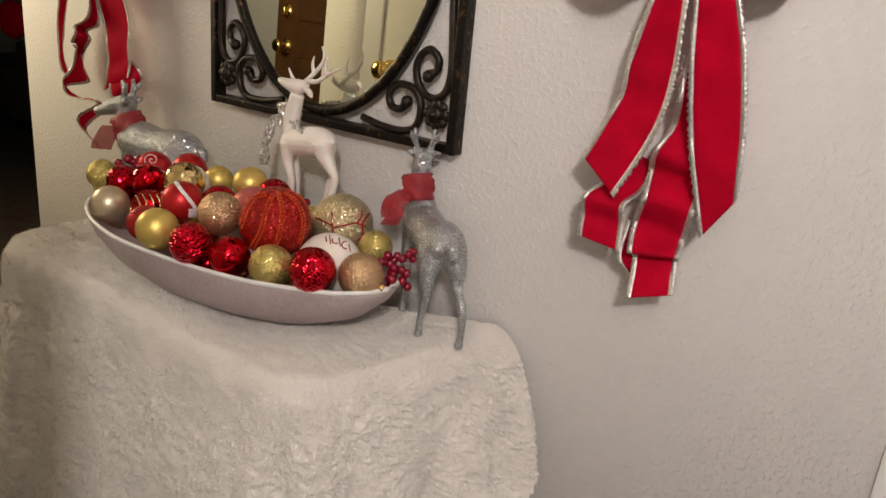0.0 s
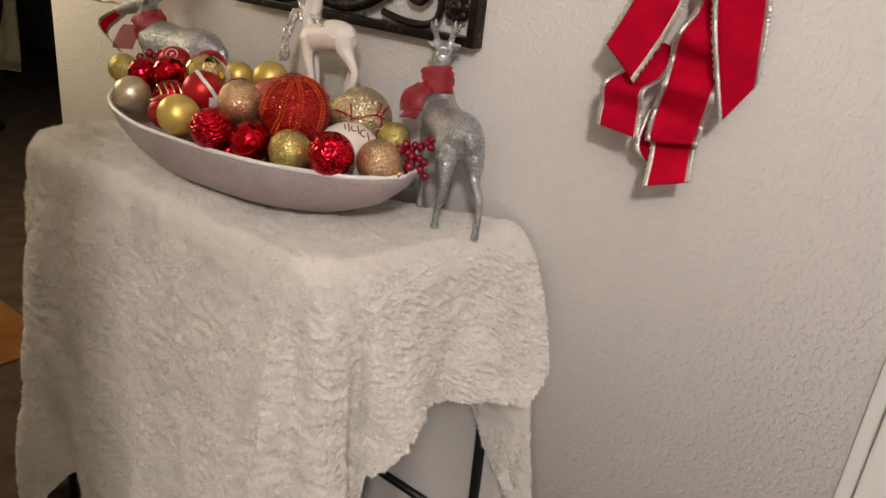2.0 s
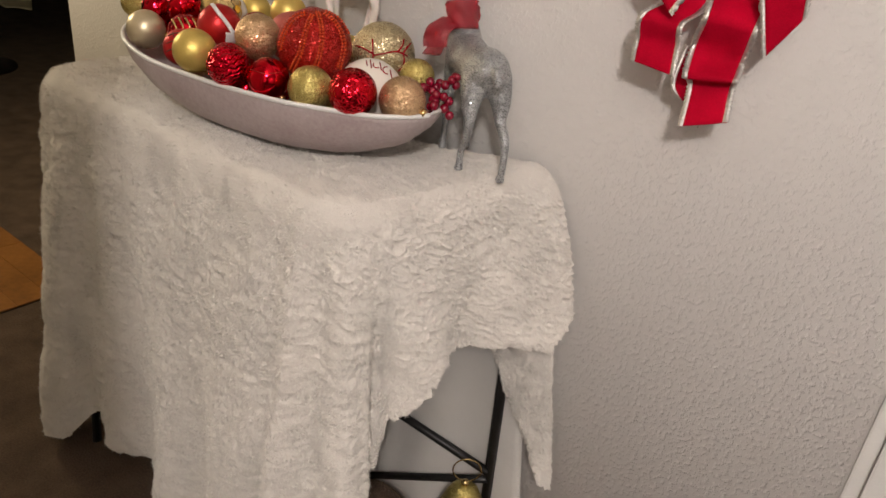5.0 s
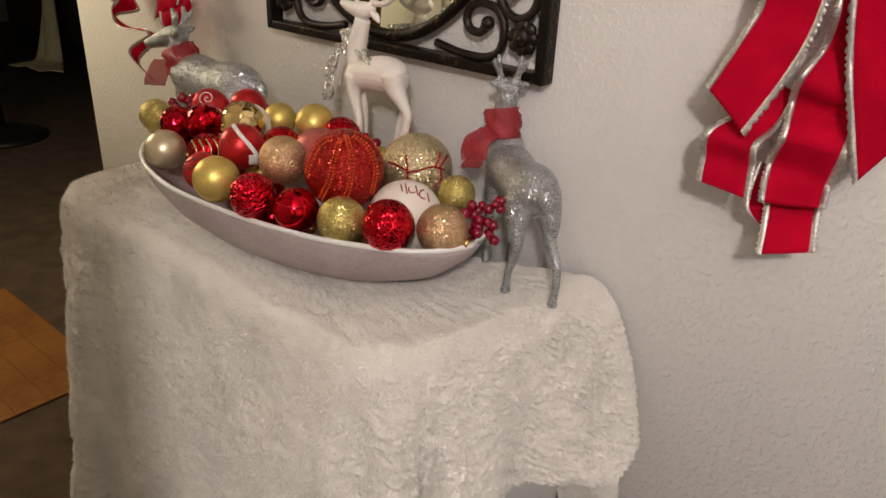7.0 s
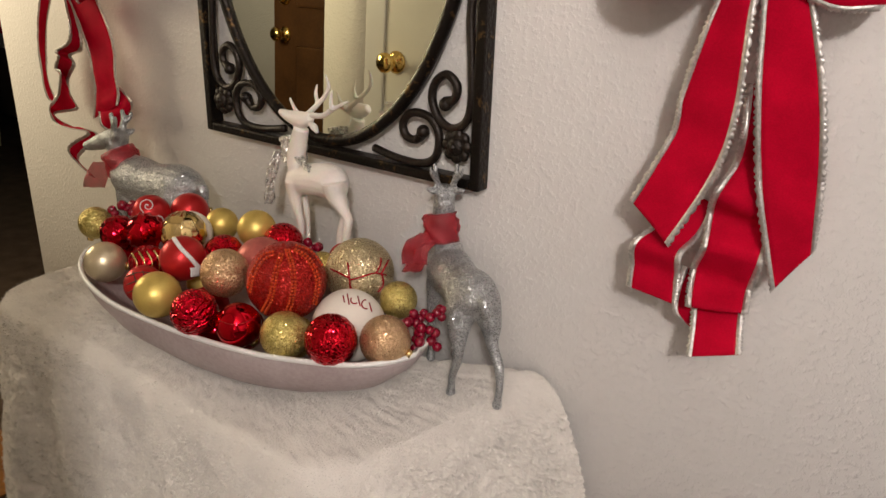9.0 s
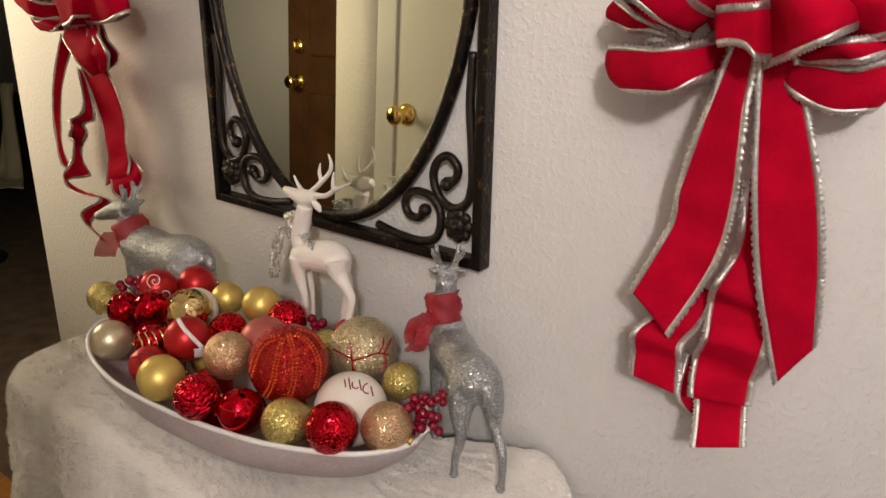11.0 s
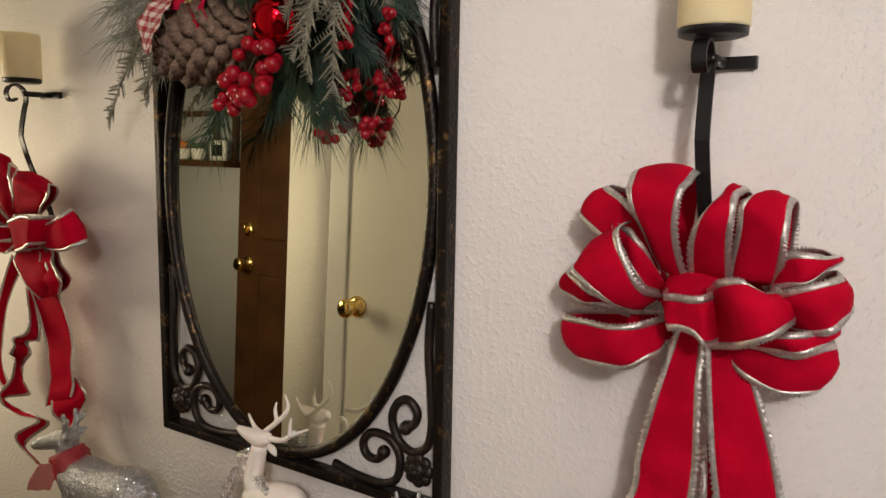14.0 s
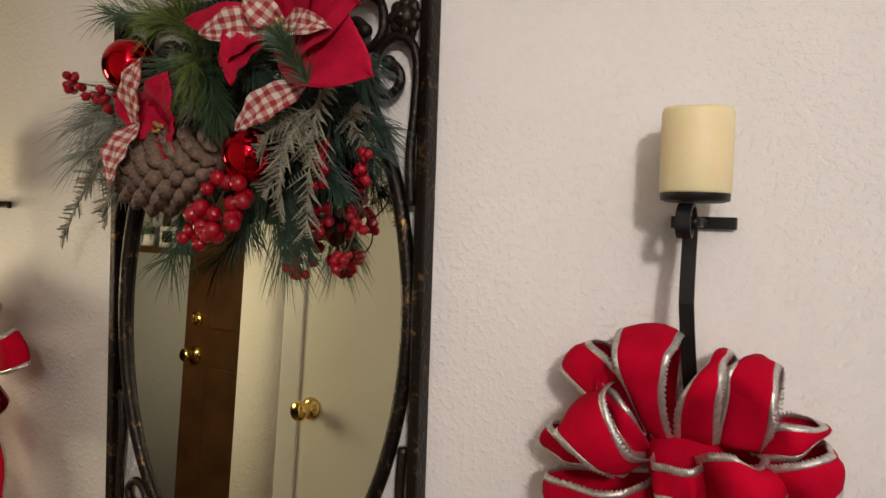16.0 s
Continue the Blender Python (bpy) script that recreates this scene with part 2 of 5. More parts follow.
def lathe(profile, seg=32, centre=(0, 0, 0)):
    """profile: (radius, height) from bottom to top, round the z axis."""
    c = Vector(centre)
    verts, faces = [], []
    for r, h in profile:
        for k in range(seg):
            w = 2 * math.pi * k / seg
            verts.append(c + Vector((r * math.cos(w), r * math.sin(w), h)))
    for i in range(len(profile) - 1):
        for k in range(seg):
            q = (k + 1) % seg
            faces.append((i * seg + k, i * seg + q, (i + 1) * seg + q, (i + 1) * seg + k))
    faces += [tuple(range(seg - 1, -1, -1)), tuple((len(profile) - 1) * seg + k for k in range(seg))]
    return verts, faces


def sphere(centre, r, seg=20, rings=12, squash=(1, 1, 1)):
    c = Vector(centre)
    verts, faces = [c + Vector((0, 0, r * squash[2]))], []
    for i in range(1, rings):
        a = math.pi * i / rings
        for k in range(seg):
            w = 2 * math.pi * k / seg
            verts.append(c + Vector((r * squash[0] * math.sin(a) * math.cos(w), r * squash[1] * math.sin(a) * math.sin(w), r * squash[2] * math.cos(a))))
    verts.append(c - Vector((0, 0, r * squash[2])))
    for k in range(seg):
        q = (k + 1) % seg
        faces.append((0, 1 + k, 1 + q))
        for i in range(rings - 2):
            a, b = 1 + i * seg, 1 + (i + 1) * seg
            faces.append((a + k, b + k, b + q, a + q))
        e = 1 + (rings - 2) * seg
        faces.append((e + k, len(verts) - 1, e + q))
    return verts, faces


# ---- the hall ----
WALL_END = -1.194
tagged(part("wall_north", box(WALL_END, 0.563, 0.0, 0.12, 0, 2.44), WALL, label=""), "off-white wall with an orange-peel plaster texture", "wall", kind="structure")
tagged(part("wall_north_over_door", box(0.563, 1.43, 0.0, 0.12, 2.05, 2.44), WALL), "off-white plaster wall above a doorway", "wall", kind="structure")
tagged(part("wall_north_east", box(1.43, 3.6, 0.0, 0.12, 0, 2.44), WALL), "off-white plaster wall beyond the doorway", "wall", kind="structure")
tagged(part("wall_east", box(3.6, 3.72, -3.6, 0.12, 0, 2.44), WALL), "off-white plaster wall closing the hall", "wall", kind="structure")
tagged(part("wall_closet", box(-1.155, -0.935, -1.05, -0.93, 0, 2.44), WALL), "narrow plaster wall beside a closet door", "wall", kind="structure")
tagged(part("wall_closet_over_door", box(-0.935, -0.12, -1.05, -0.93, 2.05, 2.44), WALL), "plaster wall above a closet door", "wall", kind="structure")
# unseen walls; their end is set so they shade the throw's left side
tagged(part("wall_closet_front", box(-0.12, 0.21, -1.05, -0.93, 0, 2.44), WALL), "unseen plaster wall beyond the closet door, added to block hall light", "wall", kind="structure")
tagged(part("wall_closet_end", box(0.09, 0.21, -3.6, -1.05, 0, 2.44), WALL), "unseen plaster side wall behind the light-blocking closet wall", "wall", kind="structure")
tagged(part("wall_entry", box(-4.2, -1.06, -1.6, -1.48, 0, 2.44), WALL_SHADED), "wall beside the front door, its shade put into darker paint", "wall", kind="structure")
tagged(part("wall_south", box(0.21, 3.6, -3.72, -3.6, 0, 2.44), WALL), "off-white plaster wall behind the viewer", "wall", kind="structure")
tagged(part("wall_west", box(-7.0, -6.88, -1.6, 5.0, 0, 2.44), WALL_SHADED), "dim wall of the dark living room", "wall", kind="structure")
tagged(part("wall_living", box(-7.0, WALL_END, 4.9, 5.02, 0, 2.44), WALL_SHADED), "far wall of the dark living room", "wall", kind="structure")
tagged(part("wall_living_side", box(WALL_END, WALL_END + 0.12, 0.12, 5.02, 0, 2.44), WALL_SHADED), "side wall of the dark living room", "wall", kind="structure")
tagged(part("ceiling", box(-7.0, 3.72, -3.72, 5.02, 2.44, 2.5), WALL), "plain white ceiling", "ceiling", kind="structure")
tagged(part("floor", box(-7.0, 3.72, -3.72, 5.02, -0.1, 0.0), CARPET), "dark brown shag carpet floor", "floor", kind="structure")
parquet = tagged(part("entry_floor", box(-1.85, -1.19, -1.48, -0.06, 0.0, 0.002), STEM), "strip of orange oak parquet between carpets", "floor", kind="structure")
plank = part("plank", box(-1.849, -1.521, -0.141, -0.063, 0.002, 0.006, 0.0012), PARQUET, parquet, smooth=False)
for i in range(18):
    for j in range(2):
        if i or j:
            ob = new("plank", plank.data)
            ob.parent, ob.matrix_parent_inverse = parquet, plank.matrix_parent_inverse
            ob.location = (0.329 * j, -0.0785 * i, 0)


def door_leaf(name, x0, x1, y, mat, label, knob_x, bolt=False, panels=()):
    """A leaf that faces the mirror wall, with raised panels and brass furniture."""
    d = thing(name, ((x0 + x1) / 2, y, 0), label, "door", kind="structure")
    part("leaf", box(x0, x1, y - 0.035, y, 0.01, 2.03, 0.002), mat, d, smooth=False)
    for a, b, c, e in panels:
        part("panel", box(a, b, y, y + 0.012, c, e, 0.009), mat, d, smooth=False)
    kz = 1.003
    prof = [(0.031, 0.0), (0.031, 0.004), (0.022, 0.009), (0.011, 0.012), (0.010, 0.03), (0.02, 0.036), (0.027, 0.046), (0.027, 0.056), (0.02, 0.063), (0.006, 0.065)]
    v, f = lathe(prof, 24)
    knob = part("door_knob", ([Vector((knob_x + p.x, y + p.z, kz + p.y)) for p in v], [tuple(reversed(q)) for q in f]), BRASS, d, "polished brass door knob")
    if bolt:
        v, f = lathe([(0.03, 0.0), (0.03, 0.006), (0.024, 0.012), (0.01, 0.014)], 24)
        part("deadbolt", ([Vector((knob_x + p.x, y + p.z, kz + 0.14 + p.y)) for p in v], [tuple(reversed(q)) for q in f]), BRASS, d, "brass deadbolt rose")
        part("thumb_turn", box(knob_x - 0.005, knob_x + 0.005, y + 0.012, y + 0.028, kz + 0.122, kz + 0.158, 0.003), BRASS, d)
    return d


# closet door and front door, seen in the mirror
door_leaf("door_1", -0.9195, -0.1355, -0.932, DOOR_WHITE, "plain white closet door with a brass knob", -0.878)
door_leaf("door_2", -1.925, -1.06, -1.425, DOOR_BROWN, "dark brown panelled front door with brass deadbolt", -1.86, True,
          ((-1.79, -1.52, 0.24, 0.965), (-1.45, -1.16, 0.24, 0.965), (-1.79, -1.52, 1.11, 1.86), (-1.45, -1.16, 1.11, 1.86)))
for x0, x1, z0, z1 in ((-0.99, -0.92, 0, 2.09), (-0.135, -0.065, 0, 2.09), (-0.99, -0.065, 2.035, 2.105)):
    tagged(part("trim_closet", box(x0, x1, -0.942, -0.925, z0, z1, 0.004), TRIM_WHITE, smooth=False), "white painted door casing", "trim", kind="structure")
# doorway casing near the right end of the wall
for x0, x1, y0, y1, z0, z1 in ((0.563, 0.581, -0.004, 0.12, 0, 2.05), (0.581, 0.645, -0.012, 0.12, 0, 2.05)):
    tagged(part("trim", box(x0, x1, y0, y1, z0, z1, 0.003), TRIM_WHITE, smooth=False), "white painted doorway casing", "trim", kind="structure")
hall_door = thing("door_3", (1.0, 0.05, 0), "white painted door closed in its casing", "door", kind="structure")
part("leaf", box(0.647, 1.428, 0.03, 0.065, 0.01, 2.04, 0.002), TRIM_WHITE, hall_door, smooth=False)
part("hinge_pin", tube([(0.641, -0.018, 0.34), (0.641, -0.018, 0.43)], 0.006), BRASS, hall_door, "old brass hinge")


# ---- the table under the plush throw ----
TOP = 0.735
table = thing("console_table", (-0.29, -0.16, 0), "narrow console table with thin black metal legs and cross braces", "table")
part("tabletop", box(-0.64, 0.02, -0.285, -0.03, TOP - 0.045, TOP - 0.028, 0.003), BLACK, table)
legs = ((-0.62, -0.325, -0.6, -0.29), (0.0, -0.26, 0.0, -0.26), (-0.62, -0.03, -0.6, -0.03), (0.112, -0.03, 0.095, -0.03))
for x0, y0, x1, y1 in legs:
    part("leg", tube([(x0, y0, 0), (x1, y1, TOP - 0.045)], 0.0085, 8), BLACK, table)
part("brace", tube([(0.108, -0.035, 0.215), (-0.3, -0.035, 0.222)], 0.0075, 6), BLACK, table)
part("brace", tube([(0.108, -0.035, 0.2), (-0.2, -0.035, 0.0)], 0.0075, 6), BLACK, table)
part("brace", tube([(-0.61, -0.035, 0.215), (-0.3, -0.035, 0.222)], 0.0075, 6), BLACK, table)

EDGE = smooth_path([(-0.665, 0.0, 0), (-0.672, -0.15, 0), (-0.665, -0.27, 0), (-0.62, -0.312, 0), (-0.45, -0.318, 0), (-0.2, -0.32, 0), (-0.045, -0.322, 0), (0.012, -0.305, 0),
                    (0.04, -0.25, 0), (0.062, -0.15, 0), (0.085, -0.06, 0), (0.1, -0.004, 0)], 58)


def key(x, rows):
    for (a, p), (b, q) in zip(rows, rows[1:]):
        if x <= b:
            t = max(0.0, (x - a) / (b - a))
            t = t * t * (3 - 2 * t)
            return p + (q - p) * t
    return rows[-1][1]


def plush_throw():
    n = len(EDGE)
    run = [0.0]
    for a, b in zip(EDGE, EDGE[1:]):
        run.append(run[-1] + (b - a).length)
    hem = [(0, 0.2), (0.2, 0.15), (0.315, 0.04), (0.36, 0.06), (0.425, 0.14), (0.44, 0.115), (0.5, 0.115), (0.56, 0.1), (0.585, 0.06), (0.7, 0.04), (0.86, 0.02), (0.93, 0.1), (0.965, 0.2),
           (1.0, 0.31), (1.018, 0.36), (1.028, 0.455), (1.055, 0.49), (1.085, 0.515), (1.2, 0.52), (1.245, 0.515), (1.29, 0.548)]
    flare = [(0, 0.03), (0.25, 0.04), (0.33, 0.062), (0.37, 0.058), (0.425, 0.032), (0.47, 0.02), (0.6, 0.015), (0.7, 0.03), (0.76, 0.02), (0.82, 0.05), (0.875, 0.075), (0.912, 0.018),
             (0.94, 0.08), (0.96, 0.014), (0.985, 0.085), (1.002, 0.066), (1.014, 0.034), (1.034, 0.055), (1.08, 0.04), (1.15, 0.045), (1.22, 0.06), (1.29, 0.1)]
    rows, tops = 210, 40
    mid = Vector((-0.29, -0.16, 0))
    verts, faces = [], []
    for j in range(tops):
        for p in EDGE:
            q = mid.lerp(p, (j + 1) / tops * 0.97)
            w = 0.005 * noise.noise(q * 9) + 0.003 * noise.noise(q * 31) + 0.003 * (1 - 2 * abs(noise.noise(q * 62))) + 0.0018 * noise.noise(q * 150)
            verts.append(Vector((q.x, min(q.y, -0.004), TOP + w)))
    for j in range(rows):
        for i, p in enumerate(EDGE):
            d = (EDGE[min(i + 1, n - 1)] - EDGE[max(i - 1, 0)]).normalized()
            out = Vector((d.y, -d.x, 0))
            s = run[i]
            t = j / (rows - 1)
            drop = (TOP - key(s, hem)) * t
            # the throw rolls over the edge, then hangs and flares
            roll = min(1.0, drop / 0.03)
            off = 0.012 * math.sin(roll * math.pi / 2) + key(s, flare) * t ** 0.9
            off += (0.006 + 0.014 * t) * t * math.sin(s * 42 + 2 * noise.noise(Vector((s * 3, 0, t * 2))))
            z = TOP - drop
            q = p + out * off
            ridge = 1 - abs(noise.noise(Vector((s * 30 + z * 9, z * 52 - s * 6, 3)))) * 2.2
            fine = 1 - abs(noise.noise(Vector((s * 70, z * 105 + s * 34, 11)))) * 2
            curl = 1 - abs(noise.noise(Vector((s * 150 - z * 40, z * 170, 23)))) * 2
            q += out * (0.008 * noise.noise(Vector((s * 14, z * 7, 3))) + 0.0036 * ridge + 0.0042 * fine + 0.003 * curl) * min(1, t * 6)
            z += 0.01 * t * noise.noise(Vector((s * 22, 1, 5)))
            verts.append(Vector((q.x, min(q.y, -0.006), z)))
    faces.append(tuple(range(n)))
    for j in range(tops + rows - 1):
        for i in range(n - 1):
            faces.append((j * n + i, (j + 1) * n + i, (j + 1) * n + i + 1, j * n + i + 1))
    return verts, faces, n


throw = thing("plush_throw", (-0.29, -0.16, TOP), "thick white faux-fur throw draped in folds over the table", "blanket")
V, F, N = plush_throw()
cloth = part("cloth", (V, F), FUR, throw)


def pile(verts, faces, count, length, width, comb):
    """Short tufts that lie along the cloth, one small blade each."""
    rng = np.random.default_rng(4)
    P = np.array([tuple(v) for v in verts])
    Q = np.array([f for f in faces if len(f) == 4])
    a, b, c, d = (P[Q[:, k]] for k in range(4))
    area = np.linalg.norm(np.cross(c - a, d - b), axis=1) / 2
    pick = rng.choice(len(Q), count, p=area / area.sum())
    u, v = rng.random((2, count, 1))
    a, b, c, d = a[pick], b[pick], c[pick], d[pick]
    base = (a * (1 - u) + b * u) * (1 - v) + (d * (1 - u) + c * u) * v
    nor = np.cross(c - a, d - b)
    nor /= np.linalg.norm(nor, axis=1)[:, None] + 1e-12
    # tufts lean together, by a slow swirl over the cloth
    sw = np.stack([np.sin(base[:, 2] * 31 + base[:, 0] * 47), np.cos(base[:, 0] * 39 - base[:, 2] * 23), np.sin(base[:, 1] * 51 + base[:, 2] * 27)], 1)
    sw2 = np.stack([np.sin(base[:, 2] * 160 + base[:, 0] * 110), np.cos(base[:, 0] * 150), np.sin(base[:, 1] * 170 + base[:, 2] * 90)], 1)
    lean = nor * 0.55 + np.array(comb) * 0.55 + sw * 0.45 + sw2 * 0.45 + rng.normal(0, 0.4, (count, 3))
    lean -= nor * np.minimum(0, (lean * nor).sum(1) - 0.35)[:, None]
    lean /= np.linalg.norm(lean, axis=1)[:, None]
    side = np.cross(lean, nor)
    side /= np.linalg.norm(side, axis=1)[:, None] + 1e-12
    ln = length * rng.uniform(0.6, 1.3, (count, 1))
    w = width * rng.uniform(0.6, 1.3, (count, 1))
    base = base - nor * 0.001
    co = np.stack([base - side * w, base + side * w, base + lean * ln], 1).reshape(-1, 3)
    co[:, 1] = np.minimum(co[:, 1], -0.002)
    me = bpy.data.meshes.new("nap")
    me.vertices.add(3 * count)
    me.vertices.foreach_set("co", co.ravel())
    me.loops.add(3 * count)
    me.loops.foreach_set("vertex_index", np.arange(3 * count))
    me.polygons.add(count)
    me.polygons.foreach_set("loop_start", np.arange(0, 3 * count, 3))
    me.update(calc_edges=True)
    return me


tagged(part("nap", pile(V, F, 420000, 0.0048, 0.0007, (0, 0, -0.9)), FUR, throw), kind="stuff")


# ---- bowl of ornaments ----
def dough_bowl():
    bowl = thing("dough_bowl", (-0.245, -0.2, TOP), "long white-washed wooden dough bowl resting on the plush throw", "bowl")
    seg = 72
    rows = ((0.0, 0.006), (0.35, 0.004), (0.5, 0.007), (0.66, 0.016), (0.84, 0.036), (0.95, 0.06), (0.99, 0.076), (1.0, 0.083), (0.985, 0.0845), (0.962, 0.08), (0.9, 0.066), (0.75, 0.04), (0.5, 0.02), (0.0, 0.016))
    verts, faces = [], []
    for r, h in rows:
        for k in range(seg):
            w = 2 * math.pi * k / seg
            c, s = math.cos(w), math.sin(w)
            c, s = math.copysign(abs(c) ** 0.9, c), math.copysign(abs(s) ** 0.9, s)
            x, y = 0.262 * r * c, 0.108 * r * s
            a = math.radians(7)
            lift = (0.014 - 0.01 * c) * abs(c) ** 3 * max(0, r - 0.3)
            verts.append(Vector((-0.226 + x * math.cos(a) - y * math.sin(a), -0.205 + x * math.sin(a) + y * math.cos(a), TOP + h + lift + 0.001 * noise.noise(Vector((c * 3, s * 3, r * 4))))))
    for i in range(len(rows) - 1):
        for k in range(seg):
            q = (k + 1) % seg
            faces.append((i * seg + k, i * seg + q, (i + 1) * seg + q, (i + 1) * seg + k))
    part("body", (verts, faces), WOOD_WHITE, bowl)
    part("rim", tube([(verts[7 * seg + k] + verts[8 * seg + k]) / 2 for k in range(seg)], 0.0031, 8, True), TRIM_WHITE, bowl, "white painted rim")


dough_bowl()


def ornament(name, place, r, mat, label, cap=None, detail=None):
    """A ball with its cap and ring; cap: the way that the cap points."""
    o = thing(name, place, label, "ornament", "ornaments in the dough bowl")
    seg, rings = (36, 22) if r > 0.035 else (28, 18)
    v, f = sphere(place, r, seg, rings)
    if detail:
        c = Vector(place)
        v = [c + (p - c) * (1 + detail((p - c).normalized())) for p in v]
    ball = part("ball", (v, f), mat, o)
    cap = Vector(cap or (random.uniform(-1, 1), random.uniform(-0.2, 1), random.uniform(-0.5, 0.1))).normalized()
    turn = cap.to_track_quat("Z", "Y").to_matrix()
    cv, cf = lathe([(r * 0.2, r * 0.96), (r * 0.2, r * 1.14), (r * 0.17, r * 1.17), (0.001, r * 1.17)], 14)
    part("cap", ([Vector(place) + turn @ p for p in cv], cf), GOLD_SHINY, o, "small gold cap")
    return o


def carved(k, depth):
    return lambda n: -depth * (0.5 + 0.5 * math.sin(k * math.atan2(n.y, n.x) + 5 * math.sin(3 * n.z))) * (0.5 + 0.5 * math.sin(k * n.z))


def starburst(n):
    """Ribs that run out from the side turned to the camera, to fit its view."""
    out = Vector((0.6, -0.65, 0.45)).normalized()
    right = out.cross(Vector((0, 0, 1))).normalized()
    a = math.atan2(n.dot(right.cross(out)), n.dot(right))
    return -0.13 * abs(math.sin(7 * a)) * min(1.0, 1.6 * (1 - abs(n.dot(out)) ** 4))


def facets(n):
    return -0.05 * abs(math.sin(4 * math.atan2(n.y, n.x) + 4 * n.z)) * abs(math.cos(4 * n.z))


ornament("pearl_ball", (-0.40, -0.280, 0.843), 0.0262, PEARL, "pearly champagne ball at the end of the bowl")
ornament("gold_ball", (-0.258, -0.300, 0.846), 0.0272, GOLD_SATIN, "satin gold ball near the bowl's rim", (0.3, 0.5, -1))
ornament("foil_ball", (-0.195, -0.296, 0.842), 0.0268, RED_EMBOSSED, "shiny red ball embossed with swirls", (0.2, 1, -0.4), carved(9, 0.05))
ornament("red_ball", (-0.145, -0.276, 0.834), 0.0255, RED_SHINY, "mirror-bright plain red ball", (0.5, 0.5, -1))
ornament("glitter_ball", (-0.088, -0.260, 0.834), 0.0266, OLIVE_GLITTER, "olive gold ball covered in fine glitter")
ornament("carved_ball", (-0.034, -0.244, 0.840), 0.0286, RED_CARVED, "shiny red ball with a carved leaf pattern", (-0.3, 1, -0.5), carved(14, 0.045))
ornament("copper_ball", (0.004, -0.200, 0.834), 0.0280, COPPER_GLITTER, "rose gold glitter ball at the bowl's end")
ornament("lettered_ball", (-0.066, -0.182, 0.822), 0.0428, CREAM, "large cream ball with thin red lettering", (0.2, 1, -0.6))
ornament("small_olive_ball", (-0.040, -0.124, 0.842), 0.0225, OLIVE_GLITTER, "small olive gold glitter ball beside the cream ball")
ornament("twig_ball", (-0.117, -0.107, 0.851), 0.0432, CHAMPAGNE_GLITTER, "large champagne glitter ball with red twig drawing", (0.2, 1, -0.6))
ornament("corded_ball", (-0.137, -0.210, 0.868), 0.0462, RED_GLITTER, "large red glitter ball wrapped in beaded cords", (-0.15, 0.6, -1))
ornament("rose_gold_ball", (-0.208, -0.241, 0.868), 0.0288, COPPER_GLITTER, "rose gold glitter ball atop the pile")
ornament("striped_ball", (-0.285, -0.243, 0.867), 0.0280, RED_SATIN, "satin red ball with a white painted ribbon")
ornament("pierced_ball", (-0.335, -0.205, 0.878), 0.0295, GOLD_PIERCED, "bright gold ball with a cut-out pattern", (0, 1, -1), carved(7, 0.06))
ornament("swirl_ball", (-0.452, -0.176, 0.870), 0.0278, RED_SATIN, "satin red ball with thin white swirls")
ornament("satin_red_ball", (-0.43, -0.127, 0.867), 0.0270, RED_SATIN, "plain satin red ball at the back of the bowl")
ornament("small_gold_ball", (-0.349, -0.134, 0.868), 0.0228, GOLD_SATIN, "small satin gold ball at the back", (0.3, 0.2, -1))
ornament("back_gold_ball", (-0.276, -0.134, 0.878), 0.0256, GOLD_SATIN, "satin gold ball resting at the back", (0.3, 0.2, -1))
ornament("back_carved_ball", (-0.232, -0.128, 0.868), 0.0265, RED_CARVED, "shiny red carved ball behind the corded one", (0, 1, -1), carved(10, 0.05))
ornament("far_olive_ball", (-0.51, -0.227, 0.857), 0.0230, OLIVE_GLITTER, "olive glitter ball at the far end")
ornament("facet_ball", (-0.437, -0.236, 0.862), 0.0245, RED_FACET, "shiny red faceted ball at the far end", None, facets)
ornament("starburst_ball", (-0.396, -0.222, 0.870), 0.0270, RED_SHINY, "shiny red ball with a starburst relief", (0.2, 1, -0.6), starburst)
ornament("harlequin_ball", (-0.345, -0.254, 0.848), 0.0245, RED_FACET, "red and gold faceted ball deep in the pile", None, facets)
ornament("plaid_ball", (-0.315, -0.281, 0.836), 0.0240, RED_SATIN, "deep red plaid fabric ball near the rim")
ornament("mesh_ball", (-0.21, -0.183, 0.862), 0.0330, ROSY, "rosy red ball with a mesh surface behind others")
ornament("cream_ball", (-0.35, -0.186, 0.868), 0.0305, CREAM, "plain cream ball behind the gold one")
ornament("foil_back_ball", (-0.283, -0.184, 0.856), 0.0255, RED_EMBOSSED, "shiny red foil ball in the middle", None, carved(10, 0.06))
ornament("green_back_ball", (-0.168, -0.122, 0.85), 0.0190, OLIVE_GLITTER, "small olive glitter ball tucked behind")
ornament("dark_red_ball", (-0.165, -0.084, 0.85), 0.0210, RED_SATIN, "dark red ball tucked behind the champagne one")
ornament("deep_red_ball", (-0.165, -0.255, 0.815), 0.0260, RED_EMBOSSED, "shiny red ball low in the pile", None, carved(10, 0.05))
ornament("low_red_ball", (-0.24, -0.245, 0.815), 0.0260, RED_SATIN, "satin red ball low in the pile")
ornament("low_gold_ball", (-0.30, -0.2, 0.815), 0.0270, GOLD_SATIN, "satin gold ball low in the pile")
ornament("low_crimson_ball", (-0.38, -0.19, 0.82), 0.0270, RED_SATIN, "crimson ball low in the pile")
ornament("low_olive_ball", (-0.11, -0.225, 0.81), 0.0245, OLIVE_GLITTER, "olive glitter ball low in the pile")
